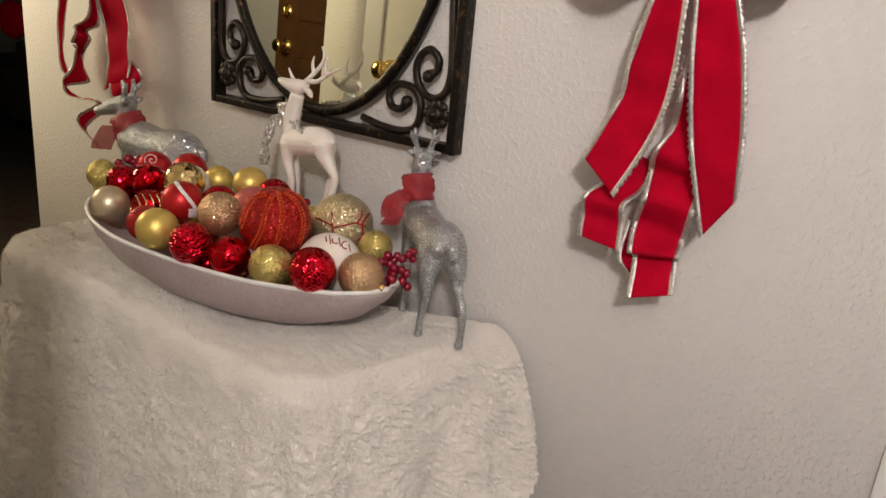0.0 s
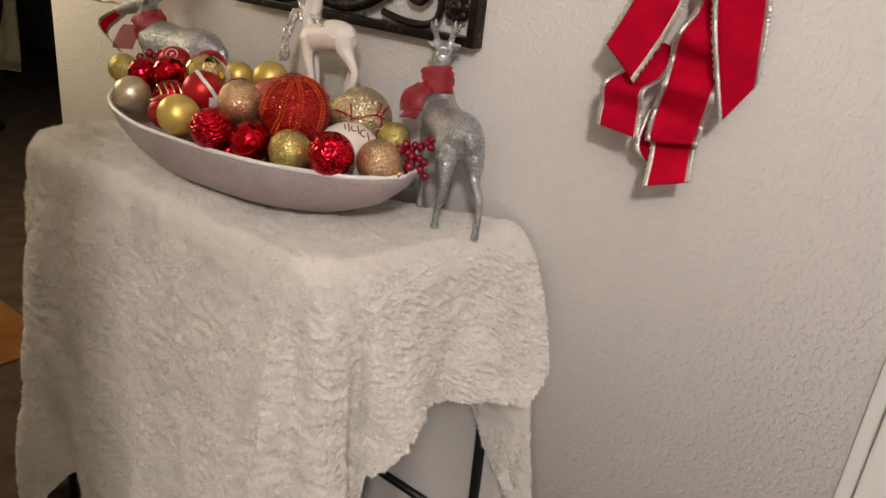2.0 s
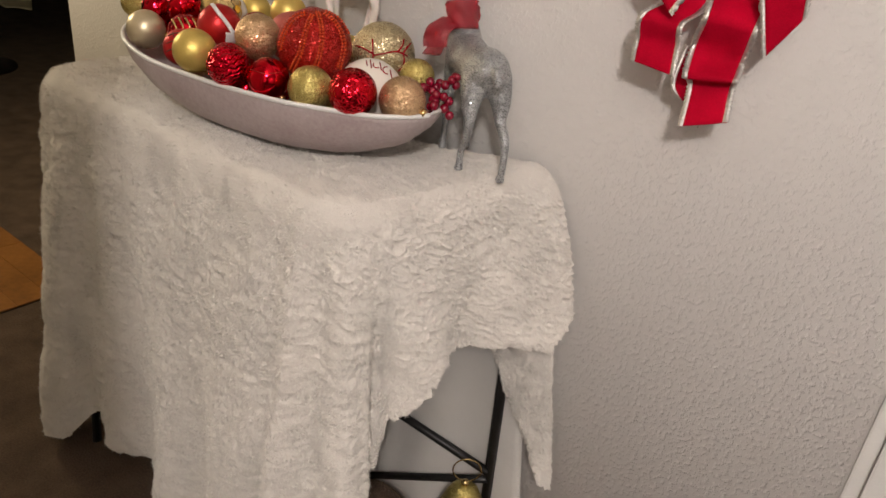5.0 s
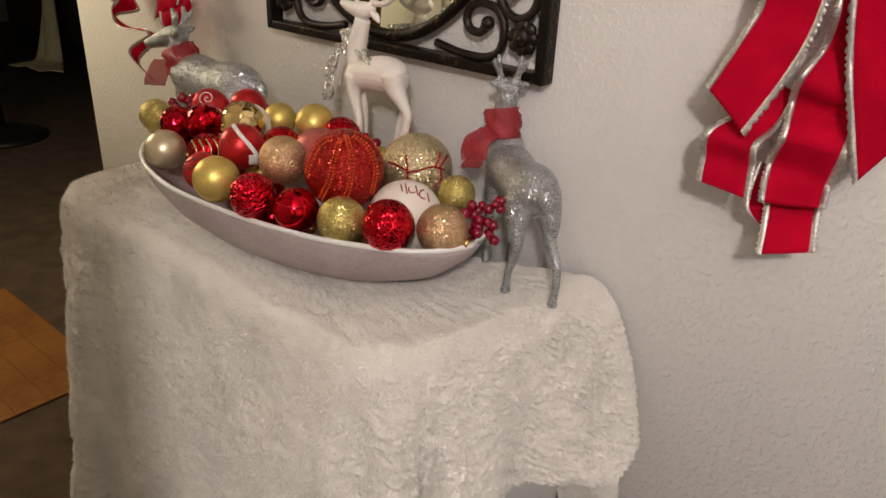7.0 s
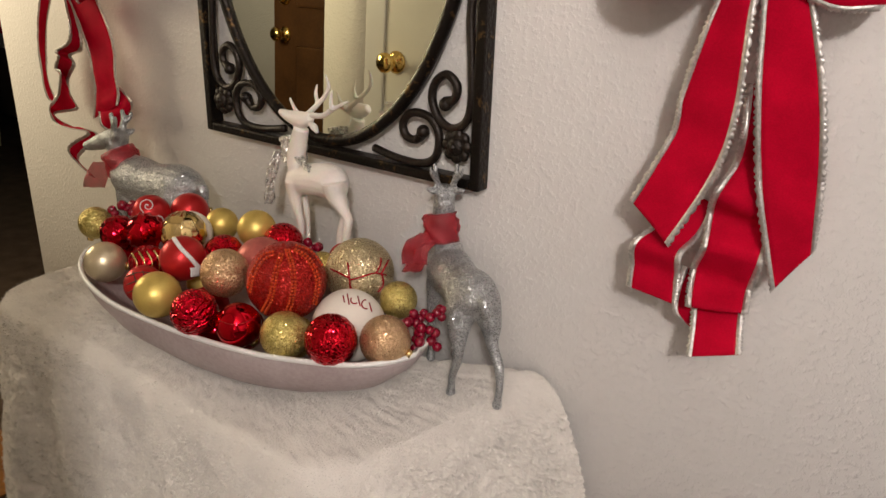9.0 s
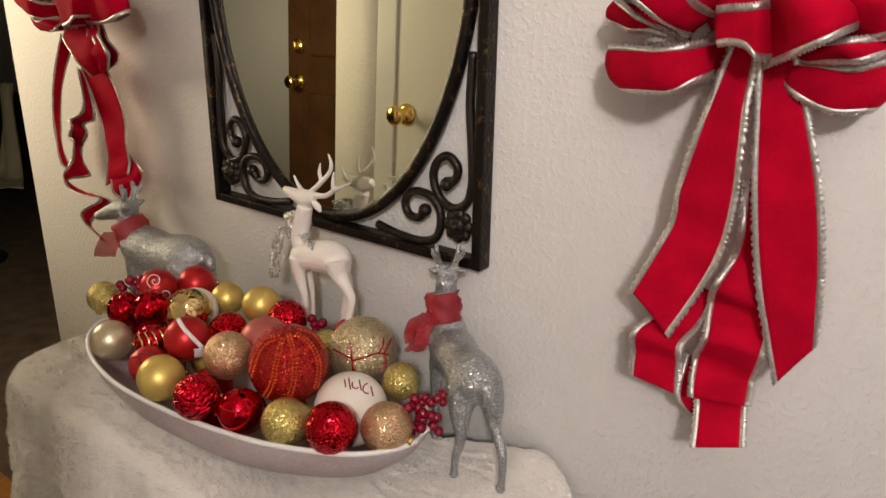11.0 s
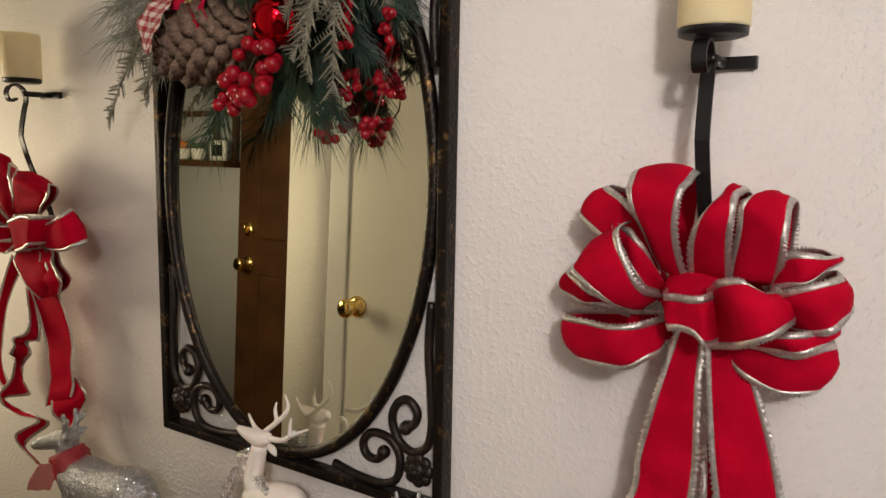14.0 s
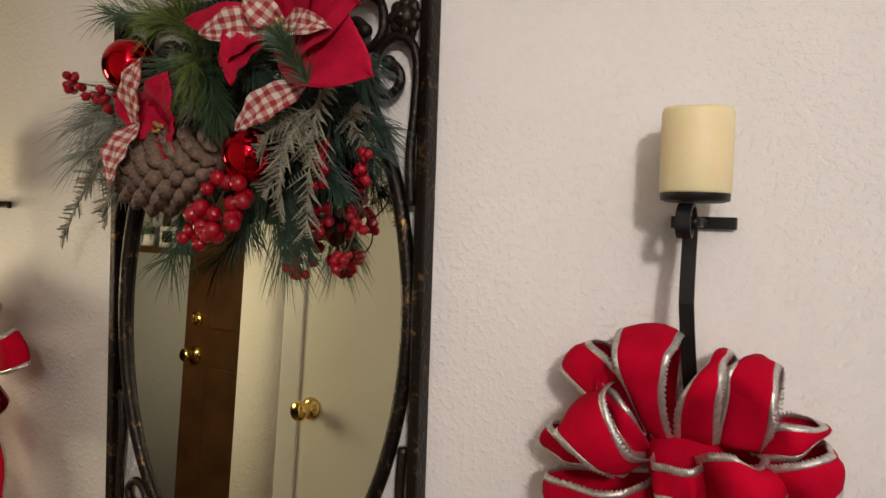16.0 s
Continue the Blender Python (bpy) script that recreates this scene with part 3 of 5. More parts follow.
ornament("low_copper_ball", (-0.33, -0.25, 0.815), 0.0245, COPPER_GLITTER, "rose gold ball low in the pile")
ornament("low_shiny_ball", (-0.2, -0.265, 0.805), 0.0245, RED_SHINY, "shiny red ball deep beside the rim")
ornament("low_far_ball", (-0.43, -0.21, 0.83), 0.0245, RED_FACET, "red faceted ball deep at the far end")

# ---- mirror ----
MX0, MX1, MZ0, MZ1 = -0.51, 0.0, 0.96, 1.735
mirror = thing("wall_mirror", ((MX0 + MX1) / 2, 0, MZ0), "oval wall mirror in a rectangular dark iron scrollwork frame", "mirror")
LEAN_BACK = math.radians(1.65)  # the glass faces slightly upwards in its frame
CX, CZ, RA, RB = (MX0 + MX1) / 2, (MZ0 + MZ1) / 2, 0.233, 0.363
v, f = [], []
for y in (-0.0135, -0.0115):
    v += [Vector((CX + RA * math.cos(w), y + RB * math.sin(w) * math.tan(LEAN_BACK), CZ + RB * math.sin(w))) for w in (2 * math.pi * k / 128 for k in range(128))]
f = [tuple(range(128)), tuple(range(255, 127, -1))] + [(k, (k + 1) % 128 + 0, 128 + (k + 1) % 128, 128 + k) for k in range(128)]
part("glass", (v, [f[0]] + f[1:]), MIRROR, mirror, "oval silvered mirror glass", smooth=False)
part("oval_ring", tube([(CX + RA * math.cos(w), -0.0165 + 0.6 * RB * math.sin(w) * math.tan(LEAN_BACK), CZ + RB * math.sin(w)) for w in (2 * math.pi * k / 128 for k in range(128))], 0.0085, 10, True), IRON_RUBBED, mirror, "dark iron oval ring")
for x0, x1, z0, z1 in ((MX0, MX0 + 0.013, MZ0, MZ1), (MX1 - 0.013, MX1, MZ0, MZ1), (MX0 + 0.013, MX1 - 0.013, MZ0, MZ0 + 0.013), (MX0 + 0.013, MX1 - 0.013, MZ1 - 0.013, MZ1)):
    part("frame_bar", box(x0, x1, -0.026, -0.003, z0, z1, 0.0025), IRON_RUBBED, mirror, "gold-rubbed dark iron bar", smooth=False)
LOWER = [(0.089, 0.06), (0.1, 0.048), (0.116, 0.05), (0.122, 0.064), (0.113, 0.078), (0.097, 0.082), (0.077, 0.077), (0.065, 0.059), (0.069, 0.032), (0.09, 0.019), (0.13, 0.019), (0.17, 0.026)]
UPPER = [(0.056, 0.099), (0.043, 0.107), (0.041, 0.122), (0.055, 0.133), (0.071, 0.124), (0.077, 0.103), (0.066, 0.079), (0.045, 0.07), (0.026, 0.081), (0.019, 0.107), (0.021, 0.152), (0.025, 0.2), (0.022, 0.255)]
for sx in (1, -1):
    for sz in (1, -1):
        at = lambda u, w, y=-0.018: (CX + sx * ((MX1 - MX0) / 2 - u), y, CZ - sz * ((MZ1 - MZ0) / 2 - w))
        for line in (LOWER, UPPER):
            pts = smooth_path([at(u, w) for u, w in line], 6)
            part("scroll", tube(pts, [0.0055 + 0.003 * max(0, 1 - i / 5) for i in range(len(pts))], 8), IRON, mirror)
        part("scroll_end", sphere(at(0.056, 0.098, -0.019), 0.0085, 14, 10), IRON, mirror)
        part("scroll_end", sphere(at(0.089, 0.060, -0.019), 0.0085, 14, 10), IRON, mirror)
        x, y, z = at(0.037, 0.05, -0.019)
        rosette = part("rosette", join(sphere((x, y - 0.003, z), 0.012, 14, 8, (1, 0.6, 1)), sphere((x, y - 0.008, z), 0.005, 10, 6)), IRON, mirror, "cast iron flower rosette")
        for k in range(8):
            w = 2 * math.pi * k / 8
            part("petal", sphere((x + 0.0135 * math.cos(w), y, z + 0.0135 * math.sin(w)), 0.0085, 10, 7, (1, 0.6, 1)), IRON, rosette)


# ---- ribbon bows ----
def resample(points, n):
    pts = smooth_path(points, 10)
    return [pts[round(i * (len(pts) - 1) / (n - 1))] for i in range(n)]


def ribbon(name, left, right, parent, n=26, wave=0.0, label="", crumple=0.002, puff=0.001):
    """A wired ribbon between two rails, with a silver braid along each edge."""
    a, b = resample(left, n), resample(right, n)
    cols = 7
    verts, faces = [], []
    for i in range(n):
        t = (b[i] - a[i])
        along = (a[min(i + 1, n - 1)] - a[max(i - 1, 0)])
        nor = t.cross(along)
        nor = nor.normalized() if nor.length > 1e-9 else Vector((0, -1, 0))
        for k in range(cols):
            u = k / (cols - 1)
            verts.append(a[i].lerp(b[i], u) + nor * (puff * math.sin(u * math.pi) * math.sin(math.pi * (i + 0.5) / n) + wave * math.sin(u * math.pi) * math.sin(i * 0.7) + 0.0012 * noise.noise(Vector((a[i].x * 60, a[i].z * 60, u * 4))) + crumple * noise.noise(Vector((a[i].x * 26, a[i].z * 26 + a[i].y * 30, u * 1.6)))))
    for i in range(n - 1):
        for k in range(cols - 1):
            o = i * cols + k
            faces.append((o, o + 1, o + cols + 1, o + cols))
    body = part(name, (verts, faces), VELVET, parent, label)
    m = body.modifiers.new("thickness", "SOLIDIFY")
    m.thickness, m.offset = 0.0011, 0
    for e, s in ((0, 1), (cols - 1, -1)):
        # braid: a flat band, then a row of small loops
        v, f = [], []
        fine = 6
        rows = (n - 1) * fine + 1
        for j in range(rows):
            i, r = divmod(j, fine)
            i2 = min(i + 1, n - 1)
            p = verts[i * cols + e].lerp(verts[i2 * cols + e], r / fine)
            q = verts[i * cols + e + s].lerp(verts[i2 * cols + e + s], r / fine)
            out = (p - q)
            wd = out.length
            out = out / wd if wd > 1e-6 else Vector((1, 0, 0))
            al = verts[i2 * cols + e] - verts[max(i2 - 1, 0) * cols + e]
            nn = out.cross(al)
            nn = nn.normalized() if nn.length > 1e-9 else Vector((0, -1, 0))
            scal = 0.0004 + 0.0025 * abs(math.sin(j * 0.8))
            for off, lift in ((-0.004, 0.0009), (-0.001, 0.0011), (scal, 0.0005), (scal, -0.0005), (-0.001, -0.0011), (-0.004, -0.0009)):
                v.append(p + out * off + nn * lift)
        for j in range(rows - 1):
            for k in range(6):
                k2 = (k + 1) % 6
                f.append((j * 6 + k, j * 6 + k2, (j + 1) * 6 + k2, (j + 1) * 6 + k))
        part("edging", (v, f), SILVER, body, "scalloped silver braid")
    return body


DEPTHS = {"side": (-0.06, -0.08, -0.085, -0.07), "back": (-0.045, -0.06, -0.062, -0.05), "mid": (-0.05, -0.08, -0.088, -0.07), "front": (-0.06, -0.1, -0.11, -0.092), "knot": (-0.085, -0.095, -0.1, -0.095)}


def bow(place, label):
    return thing("ribbon_bow", place, label, "bow", "bows on the candle sconces")


def loop(parent, depth, one, two, flat=False):
    """A ribbon loop: out along two edges (x, z) to its tip, then back along the wall to the knot."""
    rails = []
    for edge in (one, two):
        p = [Vector((x, y, z)) for (x, z), y in zip(edge, DEPTHS[depth])]
        tip = p[3] + (p[3] - p[2]) * 0.1
        back = p[2].lerp(p[3], 0.4)
        if flat:
            rails.append(p + [Vector((tip.x - 0.012, p[3].y + 0.01, tip.z)), Vector((back.x - 0.025, p[3].y + 0.022, back.z)), Vector((p[1].x - 0.03, -0.05, p[1].z)), Vector((p[0].x - 0.02, -0.04, p[0].z))])
        else:
            rails.append(p + [Vector((tip.x, p[3].y * 0.55, tip.z)), Vector((back.x, -0.016, back.z)), Vector((p[1].x, -0.012, p[1].z)), Vector((p[0].x, -0.014, p[0].z))])
    a, b = rails
    if (b[1] - a[1]).cross(a[2] - a[0]).y > 0:
        a, b = b, a
    return ribbon("loop", a, b, parent, 44, 0.0012, "", 0.0062, 0.006)


def knot(parent, one, two):
    """A short band drawn round the middle."""
    a, b = ([Vector((x, y, z)) for (x, z), y in zip(edge, DEPTHS["knot"])] for edge in (one, two))
    ends = [[Vector((e[0].x - 0.006, -0.03, e[0].z))] + e + [Vector((e[3].x + 0.006, -0.04, e[3].z))] for e in (a, b)]
    return ribbon("knot", ends[0], ends[1], parent, 20)


def tail(parent, left, right, wave):
    if parent == large_bow:  # moved off the wall and sideways to fit the camera's view
        left, right = [[Vector(p) + Vector((0.007, -0.012, 0.004)) for p in edge] for edge in (left, right)]
    return ribbon("tail", left, right, parent, 30 if len(left) < 8 else 66, wave)


large_bow = bow((0.284, -0.035, 1.257), "large red velvet bow with silver braid below a candle sconce")
part("gathered_centre", sphere((0.281, -0.04, 1.262), 0.034, 20, 12, (1, 0.9, 0.9)), VELVET, large_bow)
loop(large_bow, "back", [(0.246, 1.284), (0.233, 1.322), (0.217, 1.345), (0.195, 1.356)], [(0.245, 1.28), (0.223, 1.296), (0.194, 1.313), (0.168, 1.329)])
loop(large_bow, "mid", [(0.247, 1.29), (0.238, 1.325), (0.229, 1.352), (0.225, 1.371)], [(0.272, 1.274), (0.268, 1.317), (0.271, 1.351), (0.275, 1.368)])
loop(large_bow, "mid", [(0.275, 1.274), (0.28, 1.312), (0.29, 1.338), (0.302, 1.355)], [(0.307, 1.284), (0.312, 1.318), (0.315, 1.343), (0.314, 1.356)])
loop(large_bow, "back", [(0.306, 1.284), (0.313, 1.323), (0.315, 1.346), (0.318, 1.352)], [(0.344, 1.278), (0.351, 1.308), (0.352, 1.331), (0.351, 1.346)])
loop(large_bow, "back", [(0.34, 1.283), (0.352, 1.307), (0.368, 1.31), (0.383, 1.308)], [(0.343, 1.278), (0.357, 1.283), (0.371, 1.287), (0.384, 1.3)])
loop(large_bow, "mid", [(0.329, 1.272), (0.352, 1.279), (0.373, 1.288), (0.389, 1.293)], [(0.352, 1.249), (0.379, 1.251), (0.394, 1.256), (0.401, 1.264)])
loop(large_bow, "front", [(0.29, 1.269), (0.309, 1.286), (0.331, 1.291), (0.343, 1.28)], [(0.297, 1.223), (0.329, 1.237), (0.352, 1.249), (0.363, 1.257)])
loop(large_bow, "mid", [(0.32, 1.24), (0.346, 1.247), (0.366, 1.25), (0.384, 1.251)], [(0.324, 1.228), (0.353, 1.231), (0.373, 1.234), (0.386, 1.24)])
loop(large_bow, "back", [(0.304, 1.227), (0.334, 1.229), (0.364, 1.228), (0.386, 1.233)], [(0.308, 1.217), (0.327, 1.202), (0.354, 1.192), (0.379, 1.194)])
loop(large_bow, "front", [(0.253, 1.265), (0.248, 1.272), (0.233, 1.303), (0.222, 1.324)], [(0.234, 1.245), (0.22, 1.26), (0.199, 1.275), (0.179, 1.285)])
loop(large_bow, "mid", [(0.25, 1.273), (0.245, 1.3), (0.235, 1.318), (0.215, 1.324)], [(0.25, 1.264), (0.245, 1.271), (0.231, 1.294), (0.212, 1.32)])
loop(large_bow, "back", [(0.219, 1.242), (0.198, 1.253), (0.178, 1.265), (0.158, 1.274)], [(0.219, 1.238), (0.199, 1.246), (0.179, 1.247), (0.154, 1.254)])
loop(large_bow, "mid", [(0.252, 1.243), (0.242, 1.239), (0.214, 1.235), (0.168, 1.234)], [(0.258, 1.215), (0.25, 1.209), (0.23, 1.198), (0.185, 1.195)])
knot(large_bow, [(0.261, 1.268), (0.275, 1.27), (0.29, 1.271), (0.301, 1.273)], [(0.267, 1.241), (0.281, 1.243), (0.293, 1.241), (0.304, 1.232)])
tail(large_bow, [(0.262, -0.04, 1.24), (0.248, -0.046, 1.18), (0.232, -0.046, 1.11), (0.228, -0.046, 1.07), (0.2, -0.055, 1.0)], [(0.284, -0.045, 1.235), (0.284, -0.05, 1.18), (0.285, -0.05, 1.1), (0.275, -0.05, 1.04), (0.243, -0.056, 0.964)], 0.002)
tail(large_bow, [(0.286, -0.048, 1.235), (0.29, -0.046, 1.18), (0.298, -0.044, 1.11), (0.312, -0.04, 1.03), (0.34, -0.036, 0.937)], [(0.312, -0.042, 1.235), (0.332, -0.042, 1.18), (0.352, -0.04, 1.11), (0.363, -0.036, 1.04), (0.367, -0.032, 0.982)], 0.002)
tail(large_bow, [(0.283, -0.02, 1.12), (0.289, -0.034, 1.08), (0.283, -0.02, 1.045), (0.275, -0.038, 1.02), (0.268, -0.022, 0.995), (0.272, -0.04, 0.965), (0.262, -0.026, 0.935), (0.268, -0.046, 0.905), (0.27, -0.03, 0.895), (0.279, -0.052, 0.852)], [(0.318, -0.014, 1.12), (0.32, -0.026, 1.08), (0.322, -0.014, 1.045), (0.328, -0.03, 1.01), (0.325, -0.018, 0.985), (0.326, -0.034, 0.96), (0.318, -0.02, 0.925), (0.322, -0.04, 0.91), (0.316, -0.024, 0.9), (0.325, -0.046, 0.868)], 0.001)
tail(large_bow, [(0.238, -0.014, 1.01), (0.226, -0.02, 0.98), (0.207, -0.05, 0.957), (0.206, -0.046, 0.93), (0.207, -0.05, 0.908)], [(0.27, -0.012, 1.0), (0.262, -0.018, 0.97), (0.255, -0.05, 0.955), (0.255, -0.046, 0.93), (0.258, -0.05, 0.902)], 0.001)
tail(large_bow, [(0.25, -0.012, 0.93), (0.248, -0.02, 0.905), (0.252, -0.028, 0.885), (0.268, -0.02, 0.87)], [(0.28, -0.012, 0.925), (0.28, -0.02, 0.9), (0.285, -0.024, 0.88), (0.288, -0.02, 0.85)], 0.001)
small_bow = bow((-0.806, -0.05, 1.243), "red velvet bow with silver braid and crumpled tails below a sconce")
loop(small_bow, "side", [(-0.854, 1.264), (-0.854, 1.293), (-0.873, 1.33), (-0.872, 1.364)], [(-0.842, 1.275), (-0.81, 1.299), (-0.81, 1.334), (-0.83, 1.349)], True)
loop(small_bow, "side", [(-0.852, 1.271), (-0.809, 1.303), (-0.791, 1.33), (-0.812, 1.343)], [(-0.772, 1.273), (-0.714, 1.296), (-0.696, 1.313), (-0.716, 1.323)], True)
loop(small_bow, "side", [(-0.864, 1.261), (-0.869, 1.293), (-0.891, 1.318), (-0.962, 1.325)], [(-0.881, 1.251), (-0.905, 1.268), (-0.94, 1.289), (-1.002, 1.307)], True)
loop(small_bow, "side", [(-0.867, 1.25), (-0.879, 1.251), (-0.907, 1.259), (-0.966, 1.266)], [(-0.858, 1.224), (-0.877, 1.222), (-0.905, 1.228), (-0.966, 1.239)], True)
loop(small_bow, "side", [(-0.858, 1.224), (-0.857, 1.222), (-0.876, 1.221), (-0.939, 1.223)], [(-0.848, 1.218), (-0.825, 1.213), (-0.826, 1.209), (-0.875, 1.202)], True)
loop(small_bow, "side", [(-0.772, 1.253), (-0.702, 1.267), (-0.661, 1.28), (-0.665, 1.286)], [(-0.773, 1.221), (-0.676, 1.225), (-0.634, 1.234), (-0.624, 1.242)], True)
loop(small_bow, "side", [(-0.842, 1.208), (-0.809, 1.19), (-0.771, 1.163), (-0.764, 1.139)], [(-0.757, 1.22), (-0.711, 1.197), (-0.695, 1.179), (-0.718, 1.163)], True)
loop(small_bow, "side", [(-0.772, 1.214), (-0.731, 1.192), (-0.731, 1.174), (-0.736, 1.157)], [(-0.736, 1.219), (-0.693, 1.195), (-0.669, 1.179), (-0.7, 1.156)], True)
knot(small_bow, [(-0.815, 1.26), (-0.763, 1.274), (-0.731, 1.276), (-0.714, 1.275)], [(-0.792, 1.213), (-0.756, 1.222), (-0.733, 1.23), (-0.727, 1.232)])
tail(small_bow, [(-0.847, -0.045, 1.161), (-0.821, -0.045, 1.117), (-0.796, -0.045, 1.063), (-0.788, -0.045, 1.002), (-0.793, -0.045, 0.968), (-0.807, -0.045, 0.937)], [(-0.77, -0.045, 1.17), (-0.734, -0.045, 1.119), (-0.716, -0.045, 1.075), (-0.72, -0.045, 1.024), (-0.72, -0.045, 0.991), (-0.725, -0.045, 0.971)], 0.002)
tail(small_bow, [(-0.869, -0.055, 1.199), (-0.912, -0.055, 1.136), (-0.939, -0.055, 1.074), (-0.947, -0.055, 1.002), (-0.941, -0.055, 0.959), (-0.917, -0.055, 0.954)], [(-0.884, -0.035, 1.166), (-0.929, -0.035, 1.111), (-0.957, -0.035, 1.047), (-0.965, -0.035, 0.984), (-0.949, -0.035, 0.95), (-0.938, -0.035, 0.946)], 0.001)
tail(small_bow, [(-0.84, -0.05, 1.144), (-0.815, -0.062, 1.078), (-0.892, -0.05, 1.047), (-0.866, -0.062, 1.041), (-0.905, -0.05, 1.013), (-0.866, -0.062, 1.012), (-0.908, -0.05, 0.969), (-0.925, -0.062, 0.941), (-0.933, -0.05, 0.911), (-0.863, -0.062, 0.914), (-0.824, -0.05, 0.909), (-0.881, -0.062, 0.872), (-0.84, -0.05, 0.83)], [(-0.841, -0.036, 1.132), (-0.806, -0.048, 1.062), (-0.872, -0.036, 1.04), (-0.84, -0.048, 1.028), (-0.89, -0.036, 0.997), (-0.87, -0.048, 0.971), (-0.875, -0.036, 0.944), (-0.94, -0.048, 0.927), (-0.909, -0.036, 0.908), (-0.835, -0.048, 0.916), (-0.816, -0.036, 0.901), (-0.876, -0.048, 0.853), (-0.849, -0.036, 0.818)], 0.001)
tail(small_bow, [(-0.791, -0.036, 0.975), (-0.782, -0.048, 0.934), (-0.763, -0.036, 0.913), (-0.739, -0.048, 0.898), (-0.749, -0.036, 0.856), (-0.714, -0.048, 0.863), (-0.728, -0.036, 0.833)], [(-0.745, -0.03, 1.001), (-0.686, -0.042, 0.981), (-0.723, -0.03, 0.946), (-0.716, -0.042, 0.915), (-0.725, -0.03, 0.869), (-0.695, -0.042, 0.869), (-0.73, -0.03, 0.836)], 0.001)


# ---- candle sconces ----
def sconce(x, label):
    s = thing("candle_sconce", (x, 0, 1.3), label, "sconce", "candle sconces beside the mirror")
    part("wall_bar", box(x - 0.0285, x + 0.0285, -0.007, 0.0, 1.4645, 1.4755, 0.001), BLACK, s, smooth=False)
    part("boss", tube([(x, -0.004, 1.47), (x, -0.05, 1.47)], 0.0045, 10), BLACK, s)
    line = smooth_path([(0, -0.038, 1.462), (0, -0.046, 1.457), (0, -0.053, 1.465), (0, -0.05, 1.478), (0, -0.038, 1.484), (0, -0.026, 1.477), (0, -0.022, 1.46), (0, -0.027, 1.44), (0, -0.034, 1.4), (0, -0.032, 1.35), (0, -0.022, 1.3), (0, -0.012, 1.26)], 6)
    line = [Vector((0, -0.074 - p.y if i < 0 else p.y, p.z)) for i, p in enumerate(line)]
    n = len(line)
    v, f = [], []
    for i, p in enumerate(line):
        d = (line[min(i + 1, n - 1)] - line[max(i - 1, 0)]).normalized()
        nor = d.cross(Vector((1, 0, 0)))
        sway = 0.006 * max(0, (1.47 - p.z) / 0.2)
        for dx, k in ((-0.0062, -1), (0.0062, -1), (0.0062, 1), (-0.0062, 1)):
            v.append(Vector((x + dx + sway - 0.004, p.y - 0.022 * max(0, min(1, (p.z - 1.3) / 0.1)), p.z)) + nor * 0.0014 * k)
    for i in range(n - 1):
        for k in range(4):
            q = (k + 1) % 4
            f.append((i * 4 + k, i * 4 + q, i * 4 + 4 + q, i * 4 + 4 + k))
    f += [(3, 2, 1, 0), tuple((n - 1) * 4 + k for k in range(4))]
    part("scroll_strap", (v, f), BLACK, s, smooth=False)
    part("candle_plate", lathe([(0.024, 1.4865), (0.0285, 1.488), (0.0292, 1.4995), (0.028, 1.4995), (0.027, 1.4935)], 36, (x, -0.05, 0)), BLACK, s)
    c = thing("pillar_candle", (x, -0.05, 1.494), "ivory pillar candle standing on the black sconce plate", "candle", "pillar candles on the sconces")
    rim = [(0.029, 1.494), (0.0297, 1.496), (0.0297, 1.5625), (0.0285, 1.5655), (0.026, 1.565), (0.022, 1.5615), (0.01, 1.559)]
    v, f = lathe(rim, 40, (x, -0.05, 0))
    v = [p + Vector((0, 0, 0.0015 * noise.noise(p * 60) if p.z > 1.555 else 0)) for p in v]
    part("wax", (v, f), CANDLE, c)
    part("wick", tube([(x, -0.05, 1.558), (x + 0.001, -0.05, 1.569)], 0.001, 6), BLACK, c)
    return s


sconce(0.281, "black iron scroll sconce holding an ivory pillar candle")
sconce(-0.815, "black iron scroll sconce with a bow tied below")


# ---- reindeer figures ----
def figure(name, label, category, place, heading, shape, mat, voxel=0.0022):
    v, f = join(*shape)
    ob = tagged(part(name, (v, f), mat), label, category)
    m = ob.modifiers.new("blend", "REMESH")
    m.mode, m.voxel_size, m.use_smooth_shade = "VOXEL", voxel, True
    sm = ob.modifiers.new("soften", "SMOOTH")
    sm.factor, sm.iterations = 0.5, 7
    ob.matrix_world = Matrix.Translation(place) @ Matrix.Rotation(math.radians(heading), 4, "Z")
    return ob


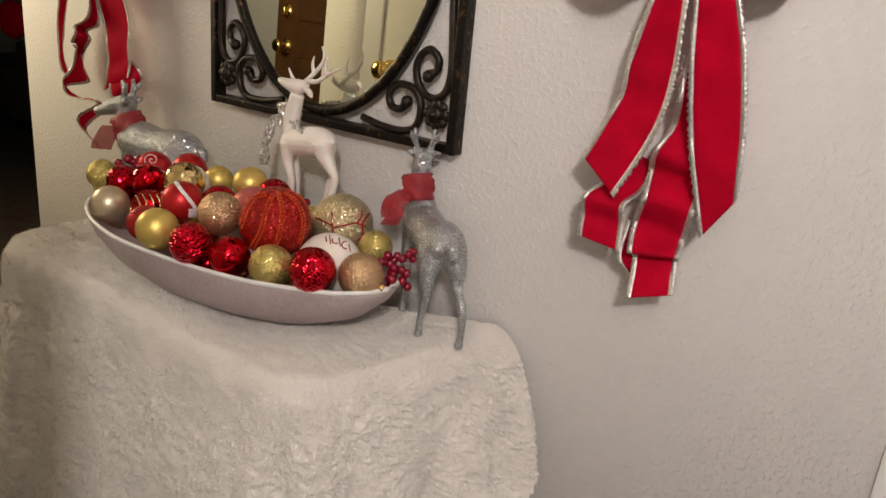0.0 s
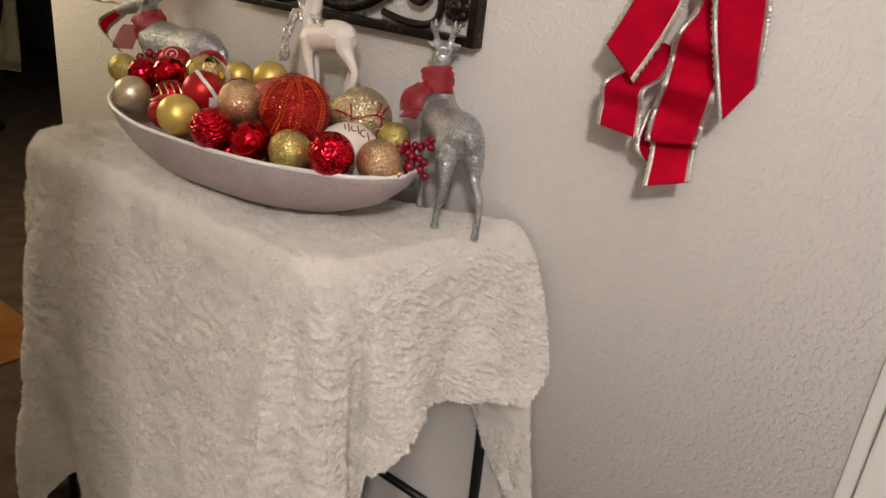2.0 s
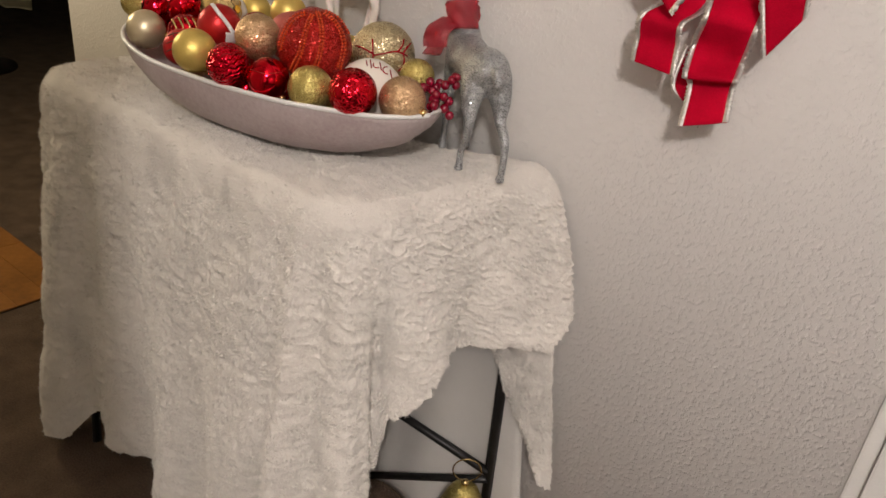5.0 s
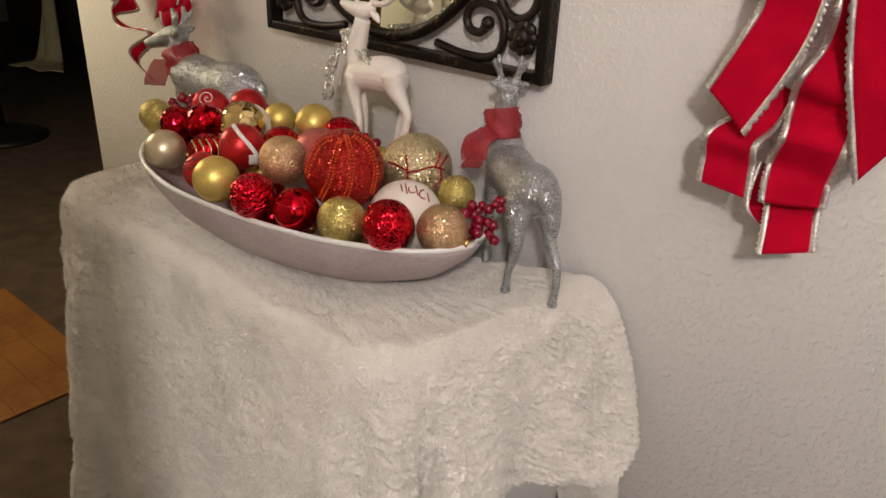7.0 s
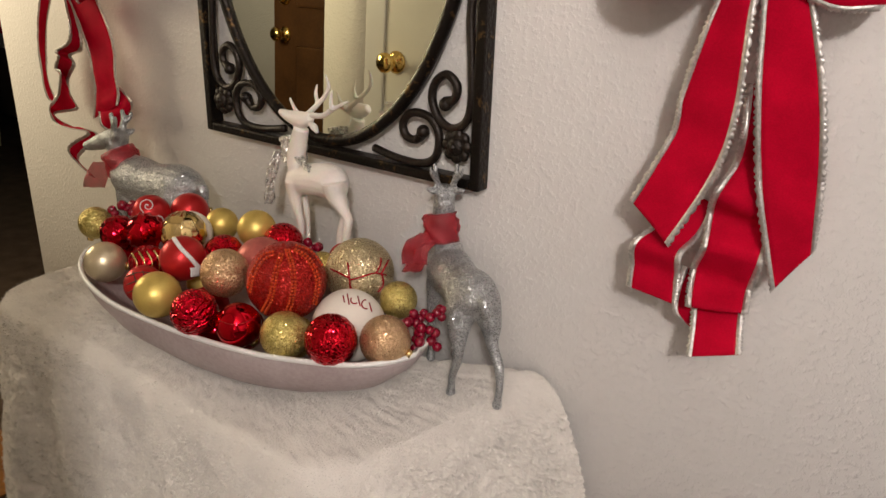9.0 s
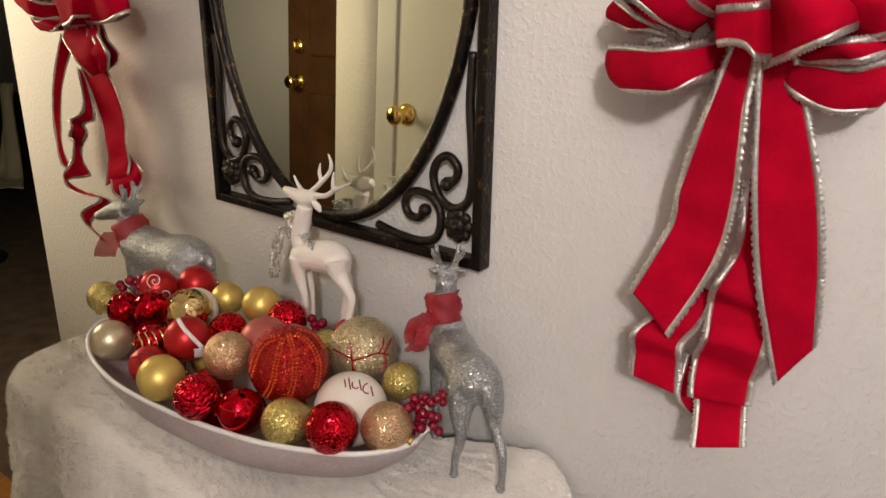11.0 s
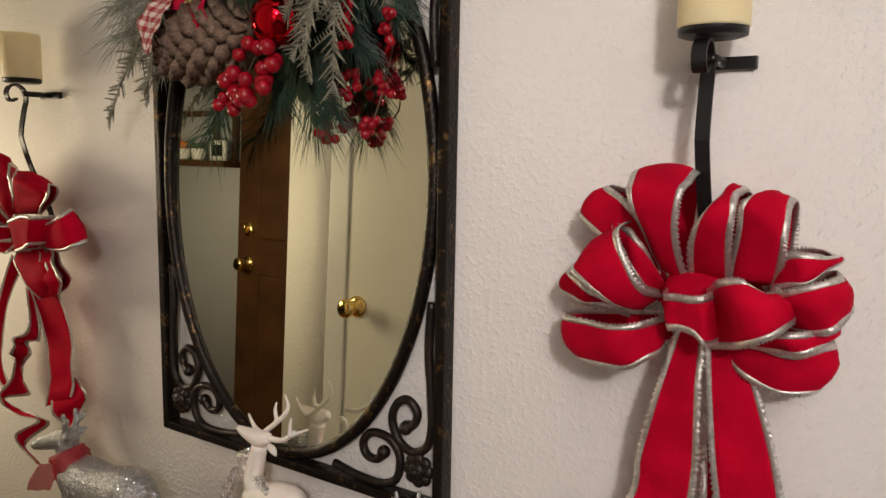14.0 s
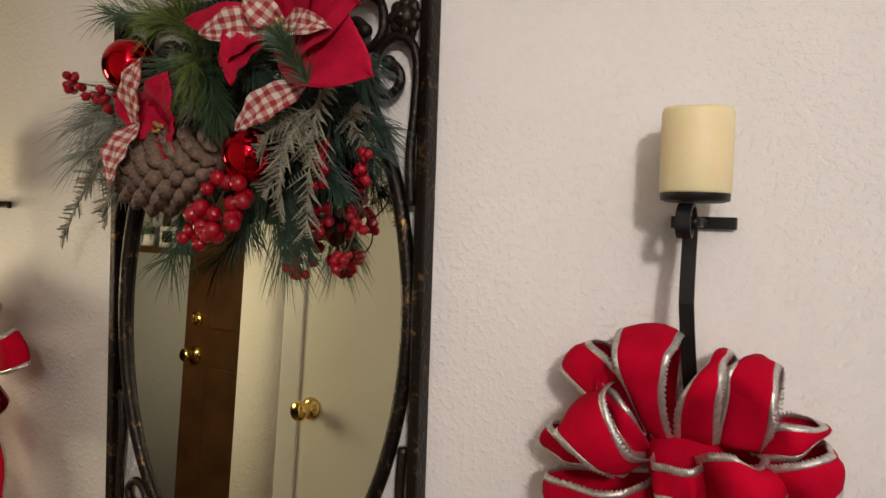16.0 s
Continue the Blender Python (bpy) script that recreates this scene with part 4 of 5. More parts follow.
def deer(k, stretch=1.0, turn=0.0, neck=1.0, girth=1.0, step=0.0, shank=1.0):
    """Points run along x, the way the figure faces."""
    def P(x, y, z):
        return Vector((x * k * stretch, y * k, z * k))

    def limb(rows, sides=14):
        if len(rows) > 5 and rows[-1][2] == 0.0:
            rows = [(*q[:3], q[3] * (shank if q[2] < 0.12 else 1)) for q in rows]
        pts = smooth_path([P(*q[:3]) for q in rows], 5)
        rad = [v.x for v in smooth_path([(q[3] * k * girth, 0, 0) for q in rows], 5)]
        return tube(pts, rad, sides)

    base = Vector((0.058, 0, 0.21 + 0.15 * (neck - 1)))

    def H(x, y, z):
        a = math.radians(turn)
        return (base.x + x * math.cos(a) - y * math.sin(a), x * math.sin(a) + y * math.cos(a), base.z + z)

    out = [
        limb([(-0.062, 0, 0.128, 0.014), (-0.055, 0, 0.132, 0.026), (-0.035, 0, 0.136, 0.033), (0.0, 0, 0.134, 0.03), (0.034, 0, 0.138, 0.032), (0.056, 0, 0.144, 0.024), (0.064, 0, 0.146, 0.014)], 18),
        limb([(0.042, 0, 0.142, 0.028), (0.056, 0, 0.142 + (base.z - 0.142) * 0.45, 0.02), (0.06, 0, 0.142 + (base.z - 0.142) * 0.78, 0.0155), (base.x, 0, base.z, 0.0145)], 16),
        limb([(*H(-0.01, 0, 0.004), 0.01), (*H(0.004, 0, 0.006), 0.015), (*H(0.022, 0, 0.0), 0.0125), (*H(0.042, 0, -0.009), 0.0085), (*H(0.052, 0, -0.012), 0.006)]),
        limb([(-0.06, 0, 0.145, 0.006), (-0.072, 0, 0.142, 0.009), (-0.076, 0, 0.126, 0.005)]),
    ]
    for s in (1, -1):
        out += [
            limb([(-0.036, 0.006 * s, 0.15, 0.004), (-0.038, 0.012 * s, 0.135, 0.022), (-0.046, 0.021 * s, 0.1, 0.016), (-0.051, 0.022 * s, 0.075, 0.009), (-0.06 + step * s * 0.6, 0.022 * s, 0.056, 0.0072), (-0.056 + step * s, 0.022 * s, 0.03, 0.006), (-0.054 + step * s, 0.022 * s, 0.01, 0.006), (-0.052 + step * s, 0.022 * s, 0.0, 0.0088)]),
            limb([(0.036, 0.006 * s, 0.15, 0.004), (0.038, 0.013 * s, 0.13, 0.016), (0.044, 0.018 * s, 0.09, 0.01), (0.045, 0.018 * s, 0.055, 0.0068), (0.046, 0.018 * s, 0.02, 0.0056), (0.047, 0.018 * s, 0.0, 0.0085)]),
            limb([(*H(-0.002, 0.01 * s, 0.01), 0.005), (*H(-0.008, 0.018 * s, 0.015), 0.005), (*H(-0.012, 0.025 * s, 0.0175), 0.002)]),
        ]
        out += [limb([(*H(0.002, 0.007 * s, 0.012), 0.005), (*H(-0.004, 0.012 * s, 0.03), 0.0045), (*H(-0.002, 0.014 * s, 0.05), 0.003)]),
                limb([(*H(-0.003, 0.012 * s, 0.028), 0.004), (*H(-0.01, 0.018 * s, 0.037), 0.0035), (*H(-0.012, 0.02 * s, 0.047), 0.0022)])]
    return out


FLOOR_FUR = TOP + 0.001
figure("reindeer_figurine", "silver glitter reindeer figurine standing on the plush throw", "figurine", (0.015, -0.076, FLOOR_FUR), 146, deer(0.94, 1.14, -18, girth=0.97, step=0.02, neck=1.1, shank=0.92), SILVER_GLITTER)
figure("reindeer_figurine", "silver glitter reindeer figurine standing behind the bowl", "figurine", (-0.56, -0.092, FLOOR_FUR), 188, deer(1.03, 1.3, 12, girth=1.1, neck=0.86), SILVER_GLITTER)


def stag():
    """Stag with its head raised, shaped to fit the camera's view, hidden shanks stretched down to the throw; rows of x,
    y, z and radius, x the way it faces.
    """
    def bar(rows, sides=14):
        line = smooth_path([q[:3] for q in rows], 5)
        return tube(line, [p.x for p in smooth_path([(q[3], 0, 0) for q in rows], 5)], sides)

    return [
        bar([(0.048, 0, 0.196, 0.0094), (0.037, 0, 0.201, 0.0189), (0.012, 0, 0.208, 0.0208), (-0.016, 0, 0.212, 0.0227), (-0.036, 0, 0.21, 0.0198), (-0.048, 0, 0.208, 0.0094)], 18),
        bar([(0.031, 0, 0.211, 0.0152), (0.038, 0, 0.23, 0.0128), (0.032, 0, 0.254, 0.0116), (0.026, 0, 0.274, 0.0104)]),
        bar([(0.008, 0, 0.29, 0.0064), (0.024, 0, 0.285, 0.0112), (0.043, 0, 0.286, 0.0088), (0.059, 0, 0.289, 0.0056), (0.066, 0, 0.291, 0.0032)]),
        bar([(-0.002, 0.012, 0.287, 0.0032), (-0.01, 0.012, 0.282, 0.0048), (-0.016, 0.012, 0.275, 0.0016)]),
        bar([(-0.049, 0.002, 0.216, 0.0048), (-0.05, 0.002, 0.204, 0.0048), (-0.044, 0.002, 0.194, 0.0024)]),
        bar([(-0.041, 0.012, 0.216, 0.016), (-0.045, 0.012, 0.2, 0.0128), (-0.056, 0.012, 0.185, 0.008), (-0.066, 0.012, 0.171, 0.006), (-0.063, 0.012, 0.153, 0.0052), (-0.06, 0.012, 0.13, 0.005), (-0.06, 0.012, 0.03, 0.0048), (-0.056999999999999995, 0.012, 0.0, 0.0068)]),
        bar([(-0.018, -0.014, 0.206, 0.0144), (-0.024, -0.014, 0.192, 0.0112), (-0.033, -0.014, 0.181, 0.0072), (-0.036, -0.014, 0.165, 0.006), (-0.029, -0.014, 0.147, 0.0052), (-0.025, -0.014, 0.114, 0.005), (-0.025, -0.014, 0.03, 0.0048), (-0.022000000000000002, -0.014, 0.0, 0.0068)]),
        bar([(0.032, 0.011, 0.205, 0.0128), (0.032, 0.011, 0.184, 0.0088), (0.027, 0.011, 0.164, 0.0064), (0.022, 0.011, 0.146, 0.0052), (0.024, 0.011, 0.109, 0.005), (0.024, 0.011, 0.03, 0.0048), (0.027, 0.011, 0.0, 0.0068)]),
        bar([(0.047, -0.013, 0.197, 0.0112), (0.044, -0.013, 0.176, 0.008), (0.038, -0.013, 0.157, 0.006), (0.036, -0.013, 0.137, 0.005), (0.037, -0.013, 0.099, 0.0048), (0.037, -0.013, 0.03, 0.0048), (0.04, -0.013, 0.0, 0.0068)]),
        bar([(0.036, -0.012, 0.286, 0.004), (0.048, -0.012, 0.292, 0.0032), (0.059, -0.012, 0.308, 0.0016)]),
        bar([(0.032, -0.016, 0.288, 0.004), (0.013, -0.016, 0.303, 0.0036), (-0.004, -0.016, 0.319, 0.0032), (-0.009, -0.016, 0.332, 0.0026), (-0.003, -0.016, 0.345, 0.0014)]),
        bar([(0.015, -0.02, 0.305, 0.0032), (0.018, -0.02, 0.317, 0.0026), (0.015, -0.02, 0.33, 0.0014)]),
        bar([(-0.009, 0.016, 0.298, 0.004), (-0.029, 0.016, 0.3, 0.0036), (-0.046, 0.016, 0.31, 0.0032), (-0.074, 0.016, 0.324, 0.0014)]),
        bar([(-0.048, 0.02, 0.31, 0.0032), (-0.048, 0.02, 0.323, 0.0026), (-0.05, 0.02, 0.335, 0.0014)]),
    ]


figure("stag_figurine", "white resin stag figurine with branching antlers behind the bowl", "figurine", (-0.217, -0.078, FLOOR_FUR), 180, stag(), WHITE_PLASTER, 0.0013)


def scarf(name, label, ring, ends, width, mat, thick):
    """A band round a neck and an end that hangs down."""
    s = thing(name, ring[0], label, "scarf")
    c, axis, r = Vector(ring[0]), Vector(ring[1]).normalized(), ring[2]
    q = axis.to_track_quat("Z", "Y").to_matrix()
    v, f = [], []
    seg, rows = 40, 9
    for j in range(rows):
        for k in range(seg):
            w = 2 * math.pi * k / seg
            u = (j / (rows - 1) - 0.5)
            rr = r * (1 + 0.35 * (0.25 - u * u)) + 0.0022 * math.sin(5 * w + 9 * u) + 0.0012 * math.sin(22 * u + w)
            v.append(c + q @ Vector((rr * math.cos(w), rr * math.sin(w), u * width)))
    for j in range(rows - 1):
        for k in range(seg):
            k2 = (k + 1) % seg
            f.append((j * seg + k, j * seg + k2, (j + 1) * seg + k2, (j + 1) * seg + k))
    part("wrap", (v, f), mat, s).modifiers.new("thickness", "SOLIDIFY").thickness = thick
    for line, w in ends:
        pts = smooth_path(line, 8)
        n = len(pts)
        v, f = [], []
        for i, p in enumerate(pts):
            for k in range(7):
                u = k / 6 - 0.5
                v.append(p + Vector((u * w * 0.8, u * w * 0.6, 0)) + Vector((0.5, -0.8, 0)) * (0.0025 * math.sin(k * 1.9 + i * 0.6)))
        for i in range(n - 1):
            for k in range(6):
                f.append((i * 7 + k, i * 7 + k + 1, i * 7 + k + 8, i * 7 + k + 7))
        part("hanging_end", (v, f), mat, s).modifiers.new("thickness", "SOLIDIFY").thickness = thick
    return s


scarf("gauze_scarf", "sheer red gauze scarf wrapped round the silver reindeer's neck", ((-0.034, -0.05, 0.914), (-0.25, 0.15, 1), 0.0195), (([(-0.038, -0.074, 0.91), (-0.048, -0.085, 0.898), (-0.052, -0.085, 0.885), (-0.044, -0.087, 0.876), (-0.05, -0.088, 0.864)], 0.022), ([(-0.04, -0.07, 0.912), (-0.053, -0.078, 0.9), (-0.058, -0.082, 0.887), (-0.053, -0.087, 0.873)], 0.018), ([(-0.03, -0.072, 0.906), (-0.038, -0.084, 0.892), (-0.036, -0.087, 0.877)], 0.016),), 0.036, GAUZE, 0.001)
scarf("gauze_scarf", "sheer red gauze scarf round the far reindeer's neck", ((-0.629, -0.103, 0.897), (-0.5, -0.08, 1), 0.0255), (([(-0.652, -0.122, 0.9), (-0.662, -0.132, 0.88), (-0.668, -0.136, 0.858)], 0.036),), 0.05, GAUZE, 0.001)
scarf("rhinestone_scarf", "glittering rhinestone mesh scarf round the white stag's neck", ((-0.268, -0.069, 0.978), (-0.15, 0.04, 1), 0.0155), (([(-0.283, -0.08, 0.975), (-0.294, -0.085, 0.95), (-0.3, -0.087, 0.92), (-0.304, -0.086, 0.897)], 0.013), ([(-0.262, -0.076, 0.982), (-0.245, -0.084, 0.972), (-0.226, -0.09, 0.966), (-0.208, -0.093, 0.96)], 0.012)), 0.034, RHINESTONE, 0.0015)


# ---- berry picks in the bowl ----
def berry_pick(place, spread, count, r, label, mat, seed):
    b = thing("berry_pick", place, label, "berry pick", "berry picks")
    rng = random.Random(seed)
    c = Vector(place)
    stem = []
    one = None
    for i in range(count):
        p = c + Vector((rng.uniform(-1, 1) * spread[0], rng.uniform(-1, 1) * spread[1], rng.uniform(-1, 1) * spread[2]))
        if one is None:
            one = part("berry", sphere((0, 0, 0), r, 14, 9), mat, b)
            ob = one
        else:
            ob = new("berry", one.data)
            ob.parent, ob.matrix_parent_inverse = b, one.matrix_parent_inverse
        ob.location, ob.scale = p, (1 + rng.uniform(-0.1, 0.15),) * 3
        stem.append(tube([c + Vector((0, 0, -spread[2])), (c + p) / 2 + Vector((0, 0, -0.003)), p], 0.0006, 5))
    part("stem", join(*stem), STEM, b)
    return b


berry_pick((0.022, -0.158, 0.832), (0.014, 0.014, 0.022), 18, 0.0058, "crimson berry cluster poking out of the bowl", DARK_BERRY, 1)
berry_pick((0.036, -0.148, 0.858), (0.005, 0.004, 0.006), 4, 0.0052, "few crimson berries above the cluster", DARK_BERRY, 5)
berry_pick((-0.475, -0.2, 0.878), (0.016, 0.012, 0.014), 10, 0.0065, "crimson berries between the ornaments at the far end", DARK_BERRY, 2)
berry_pick((-0.2, -0.105, 0.862), (0.012, 0.008, 0.008), 5, 0.006, "dark berries tucked behind the ornaments", DARK_BERRY, 3)


# ---- under the table ----
def sheet():
    n, m = 40, 26
    v, f = [], []
    for j in range(m):
        for i in range(n):
            u, t = i / (n - 1), j / (m - 1)
            x = -0.5 + u * (0.6 + 0.09 * t)
            z = 0.68 - t * 0.66
            y = -0.016 - 0.012 * (0.5 + 0.5 * math.sin(u * 26 + 2.5 * t)) * (0.3 + t) * 0.9
            v.append(Vector((x, min(y, -0.008), z)))
    for j in range(m - 1):
        for i in range(n - 1):
            o = j * n + i
            f.append((o, o + 1, o + n + 1, o + n))
    return v, f


ls = thing("cotton_sheet", (-0.2, -0.02, 0), "white cotton sheet hanging in folds behind the table legs", "sheet")
part("cloth", sheet(), LINING, ls).modifiers.new("thickness", "SOLIDIFY").thickness = 0.0015

bell = thing("bell_ornament", (0.02, -0.12, 0.2), "small glittery gold bell with a wire ring hung on the brace", "ornament")
BP = (0.082, -0.06, 0.172)
v, f = lathe([(0.046, -0.06), (0.044, -0.046), (0.038, -0.028), (0.031, -0.01), (0.024, 0.005), (0.014, 0.014), (0.004, 0.017)], 28, BP)
part("bell_body", (v, f), OLIVE_GLITTER, bell)
part("cap", sphere((BP[0], BP[1], BP[2] + 0.02), 0.007, 14, 8), GOLD_SHINY, bell)
part("ring", tube([(BP[0] + 0.023 * math.cos(w) * 0.8, BP[1] + 0.023 * math.cos(w) * 0.6, BP[2] + 0.047 + 0.023 * math.sin(w)) for w in (2 * math.pi * k / 32 for k in range(32))], 0.0011, 6, True), GOLD_SHINY, bell, "thin gold wire ring")


def back_flap():
    n, m = 36, 50
    v, f = [], []
    for j in range(m):
        for i in range(n):
            u, t = i / (n - 1), j / (m - 1)
            x0, x1 = 0.045 + 0.19 * max(0.0, t - 0.25), 0.168 + 0.052 * t
            x = x0 + (x1 - x0) * u
            z = 0.56 - 0.3 * t * (0.93 + 0.07 * u)
            y = -0.04 - 0.012 * math.sin(u * math.pi) + 0.005 * noise.noise(Vector((x * 40, z * 40, 2))) + 0.004 * (1 - 2 * abs(noise.noise(Vector((x * 90, z * 120, 7)))))
            v.append(Vector((x, min(y, -0.008), z)))
    for j in range(m - 1):
        for i in range(n - 1):
            o = j * n + i
            f.append((o, o + n, o + n + 1, o + 1))
    return v, f


bv, bf = back_flap()
flap = part("back_corner", (bv, bf), FUR, throw)
tagged(part("nap_back", pile(bv, bf, 24000, 0.0048, 0.0007, (0, 0, -0.9)), FUR, throw), kind="stuff")


# ---- drawings and cords on the ornaments ----
def facing(c):
    """Axes of a ball turned to fit the camera's view: out, right, up."""
    out = (Vector((0.46, -0.75, 1.2)) - Vector(c)).normalized()
    right = out.cross(Vector((0, 0, 1))).normalized() * -1
    return out, right, right.cross(out) * -1


def on_ball(c, r, a, b, lift=0.0):
    out, right, up = facing(c)
    s = min(0.96, a * a + b * b)
    k = math.sqrt(s / (a * a + b * b)) if a * a + b * b > 0.96 else 1
    return Vector(c) + (out * math.sqrt(1 - s) + right * a * k + up * b * k) * (r + lift)


def drawn(thing_name, lines, mat, width, name, label="", beads=False):
    """Fine raised lines on the ball of a thing."""
    o = bpy.data.objects[thing_name]
    c = tuple(o.location)
    r = max((v.co - o.location).length for v in bpy.data.objects[thing_name].children[0].data.vertices)
    for line in lines:
        pts = [on_ball(c, r, p.x, p.z, width * 0.3) for p in smooth_path([(a, 0, b) for a, b in line], 40 if beads else 8)]
        shape = tube(pts, width, 6)
        if beads:
            strung, gone = [], 0.0
            for p, q in zip(pts, pts[1:]):
                gone += (q - p).length
                if gone > width * 2.1:
                    strung.append(sphere(q, width, 8, 5))
                    gone = 0.0
            shape = join(*strung)
        made = part(name, shape, mat, [k for k in o.children if k.name.startswith("ball")][0], label)
        if beads:
            tagged(made, kind="stuff")


def arc(a0, a1, rad, ca, cb, n=7):
    return [(ca + rad * math.cos(a0 + (a1 - a0) * k / (n - 1)), cb + rad * math.sin(a0 + (a1 - a0) * k / (n - 1))) for k in range(n)]


cords = [[(0.0, 0.8), (0.12, 0.3), (0.1, -0.3), (-0.12, -0.9)], [(0.07, 0.8), (0.2, 0.3), (0.18, -0.3), (-0.02, -0.92)],
         [(-0.2, 0.74), (-0.55, 0.64), (-0.8, 0.25), (-0.92, -0.1)], [(-0.2, 0.66), (-0.5, 0.54), (-0.73, 0.18), (-0.86, -0.22)],
         [(-0.1, 0.72), (-0.28, 0.2), (-0.4, -0.3), (-0.62, -0.7)], [(-0.03, 0.7), (-0.2, 0.18), (-0.32, -0.34), (-0.54, -0.76)],
         [(0.15, 0.76), (0.5, 0.5), (0.7, 0.0), (0.6, -0.6)], [(0.2, 0.8), (0.57, 0.53), (0.78, 0.0), (0.68, -0.6)],
         [(0.2, 0.88), (0.62, 0.7), (0.9, 0.3)]]
drawn("corded_ball", cords, RED_CORD, 0.0017, "cord", "beaded red cord", True)
drawn("twig_ball", [[(-0.25, -0.5), (-0.28, -0.1), (-0.32, 0.28)], [(-0.27, -0.2), (0.05, -0.12), (0.42, -0.02), (0.74, -0.08)], [(-0.28, -0.15), (-0.6, 0.02), (-0.8, 0.1)],
                    [(0.45, -0.02), (0.58, 0.2), (0.6, 0.4)], [(0.6, -0.05), (0.74, 0.2), (0.82, 0.34)], [(-0.25, -0.4), (-0.1, -0.62), (0.05, -0.7)], [(0.62, -0.05), (0.66, -0.35), (0.5, -0.55)]], BERRY, 0.0011, "twig_line", "thin red painted twig")
drawn("lettered_ball", [[(-0.1, 0.62), (-0.14, 0.8)], [(0.02, 0.56), (-0.03, 0.84)], arc(2.6, 5.4, 0.1, 0.16, 0.68), [(0.3, 0.52), (0.24, 0.78)], arc(1.6, 4.9, 0.12, 0.46, 0.56), [(0.6, 0.36), (0.54, 0.6)]], BERRY, 0.0008, "painted_bar", "thin red painted stroke")
drawn("striped_ball", [[(-0.35, 0.9), (-0.1, 0.45), (0.2, 0.05), (0.55, -0.45)], [(-0.25, 0.93), (-0.02, 0.5), (0.28, 0.1), (0.62, -0.38)], [(-0.3, 0.92), (-0.06, 0.47), (0.24, 0.08), (0.58, -0.42)]], WHITE_PAINT, 0.0013, "painted_ribbon", "white painted ribbon")
drawn("striped_ball", [[(0.28 + 0.07 * k, -0.42), (0.3 + 0.07 * k, -0.55 - 0.03 * (k % 2)), (0.27 + 0.07 * k, -0.78)] for k in range(6)], WHITE_PAINT, 0.0016, "painted_tree", "white painted snowy trees")
drawn("swirl_ball", [[(0.12 * k / 12 * math.cos(k * 0.8) * 3 - 0.1, 0.12 * k / 12 * math.sin(k * 0.8) * 3 + 0.45) for k in range(14)], [(0.1 * k / 12 * math.cos(k * 0.8) * 3 + 0.35, 0.1 * k / 12 * math.sin(k * 0.8) * 3 - 0.35) for k in range(12)]], WHITE_PAINT, 0.0007, "painted_swirl", "fine white painted swirl")
drawn("plaid_ball", [[(-0.8, 0.1 + d), (-0.2, 0.25 + d), (0.4, 0.15 + d)] for d in (-0.4, 0.0, 0.4)] + [[(-0.5 + d, -0.6), (-0.35 + d, 0.1), (-0.45 + d, 0.7)] for d in (0, 0.45)], STEM, 0.0007, "plaid_stripe", "dark plaid stripe")
drawn("harlequin_ball", [[(-0.7 + 0.35 * k, -0.6), (-0.5 + 0.35 * k, 0.0), (-0.7 + 0.35 * k, 0.6)] for k in range(4)], GOLD_SHINY, 0.0015, "gold_line", "gold glitter line")
drawn("red_ball", [[(-0.8, 0.3), (-0.3, 0.08), (0.3, 0.1), (0.8, 0.35)]], RED_SATIN, 0.0006, "seam_line", "fine raised line")

# ---- holiday swag over the mirror ----
GREEN = material("pine_green_needles", (0.032, 0.07, 0.03), 0.5, spread=0.45, scale=30, bump=0)
BLUE_GREEN = material("blue_green_needles", (0.025, 0.056, 0.04), 0.5, spread=0.45, scale=30, bump=0)
LIME = material("bright_green_needles", (0.13, 0.17, 0.03), 0.5, spread=0.3, scale=30, bump=0)
FROST = material("frosted_needles", (0.3, 0.3, 0.25), 0.6, second=(0.11, 0.14, 0.11), scale=60, bump=0)
CEDAR = material("frosted_cedar", (0.33, 0.31, 0.24), 0.65, second=(0.16, 0.16, 0.11), scale=60, bump=0.2)
CONE = material("grey_brown_cone_scales", (0.3, 0.2, 0.14), 0.75, second=(0.055, 0.03, 0.02), scale=70, fine=400, bump=0.4)
PETAL = material("red_poinsettia_velvet", (0.42, 0.002, 0.03), 0.75, spread=0.25, scale=40, fine=500, bump=0.15, Specular_IOR_Level=0.2)
GINGHAM = bpy.data.materials.new("red_gingham")
GINGHAM.use_nodes = True
_n, _l = GINGHAM.node_tree.nodes, GINGHAM.node_tree.links
_b = _n["Principled BSDF"]
_b.inputs["Roughness"].default_value = 0.8
_uv, _sep, _sum = _n.new("ShaderNodeUVMap"), _n.new("ShaderNodeSeparateXYZ"), _n.new("ShaderNodeMath")
_l.new(_uv.outputs[0], _sep.inputs[0])
_bars = []
for axis in (0, 1):
    m1, m2 = _n.new("ShaderNodeMath"), _n.new("ShaderNodeMath")
    m1.operation, m2.operation = "FRACT", "GREATER_THAN"
    m2.inputs[1].default_value = 0.5
    _l.new(_sep.outputs[axis], m1.inputs[0])
    _l.new(m1.outputs[0], m2.inputs[0])
    _bars.append(m2)
_l.new(_bars[0].outputs[0], _sum.inputs[0])
_l.new(_bars[1].outputs[0], _sum.inputs[1])
_half, _ramp = _n.new("ShaderNodeMath"), _n.new("ShaderNodeValToRGB")
_half.operation = "MULTIPLY"
_half.inputs[1].default_value = 0.5
_l.new(_sum.outputs[0], _half.inputs[0])
_ramp.color_ramp.elements[0].color = (0.66, 0.58, 0.52, 1)
_ramp.color_ramp.elements[1].color = (0.3, 0.02, 0.025, 1)
_mid = _ramp.color_ramp.elements.new(0.5)
_mid.color = (0.46, 0.2, 0.18, 1)
_l.new(_half.outputs[0], _ramp.inputs[0])
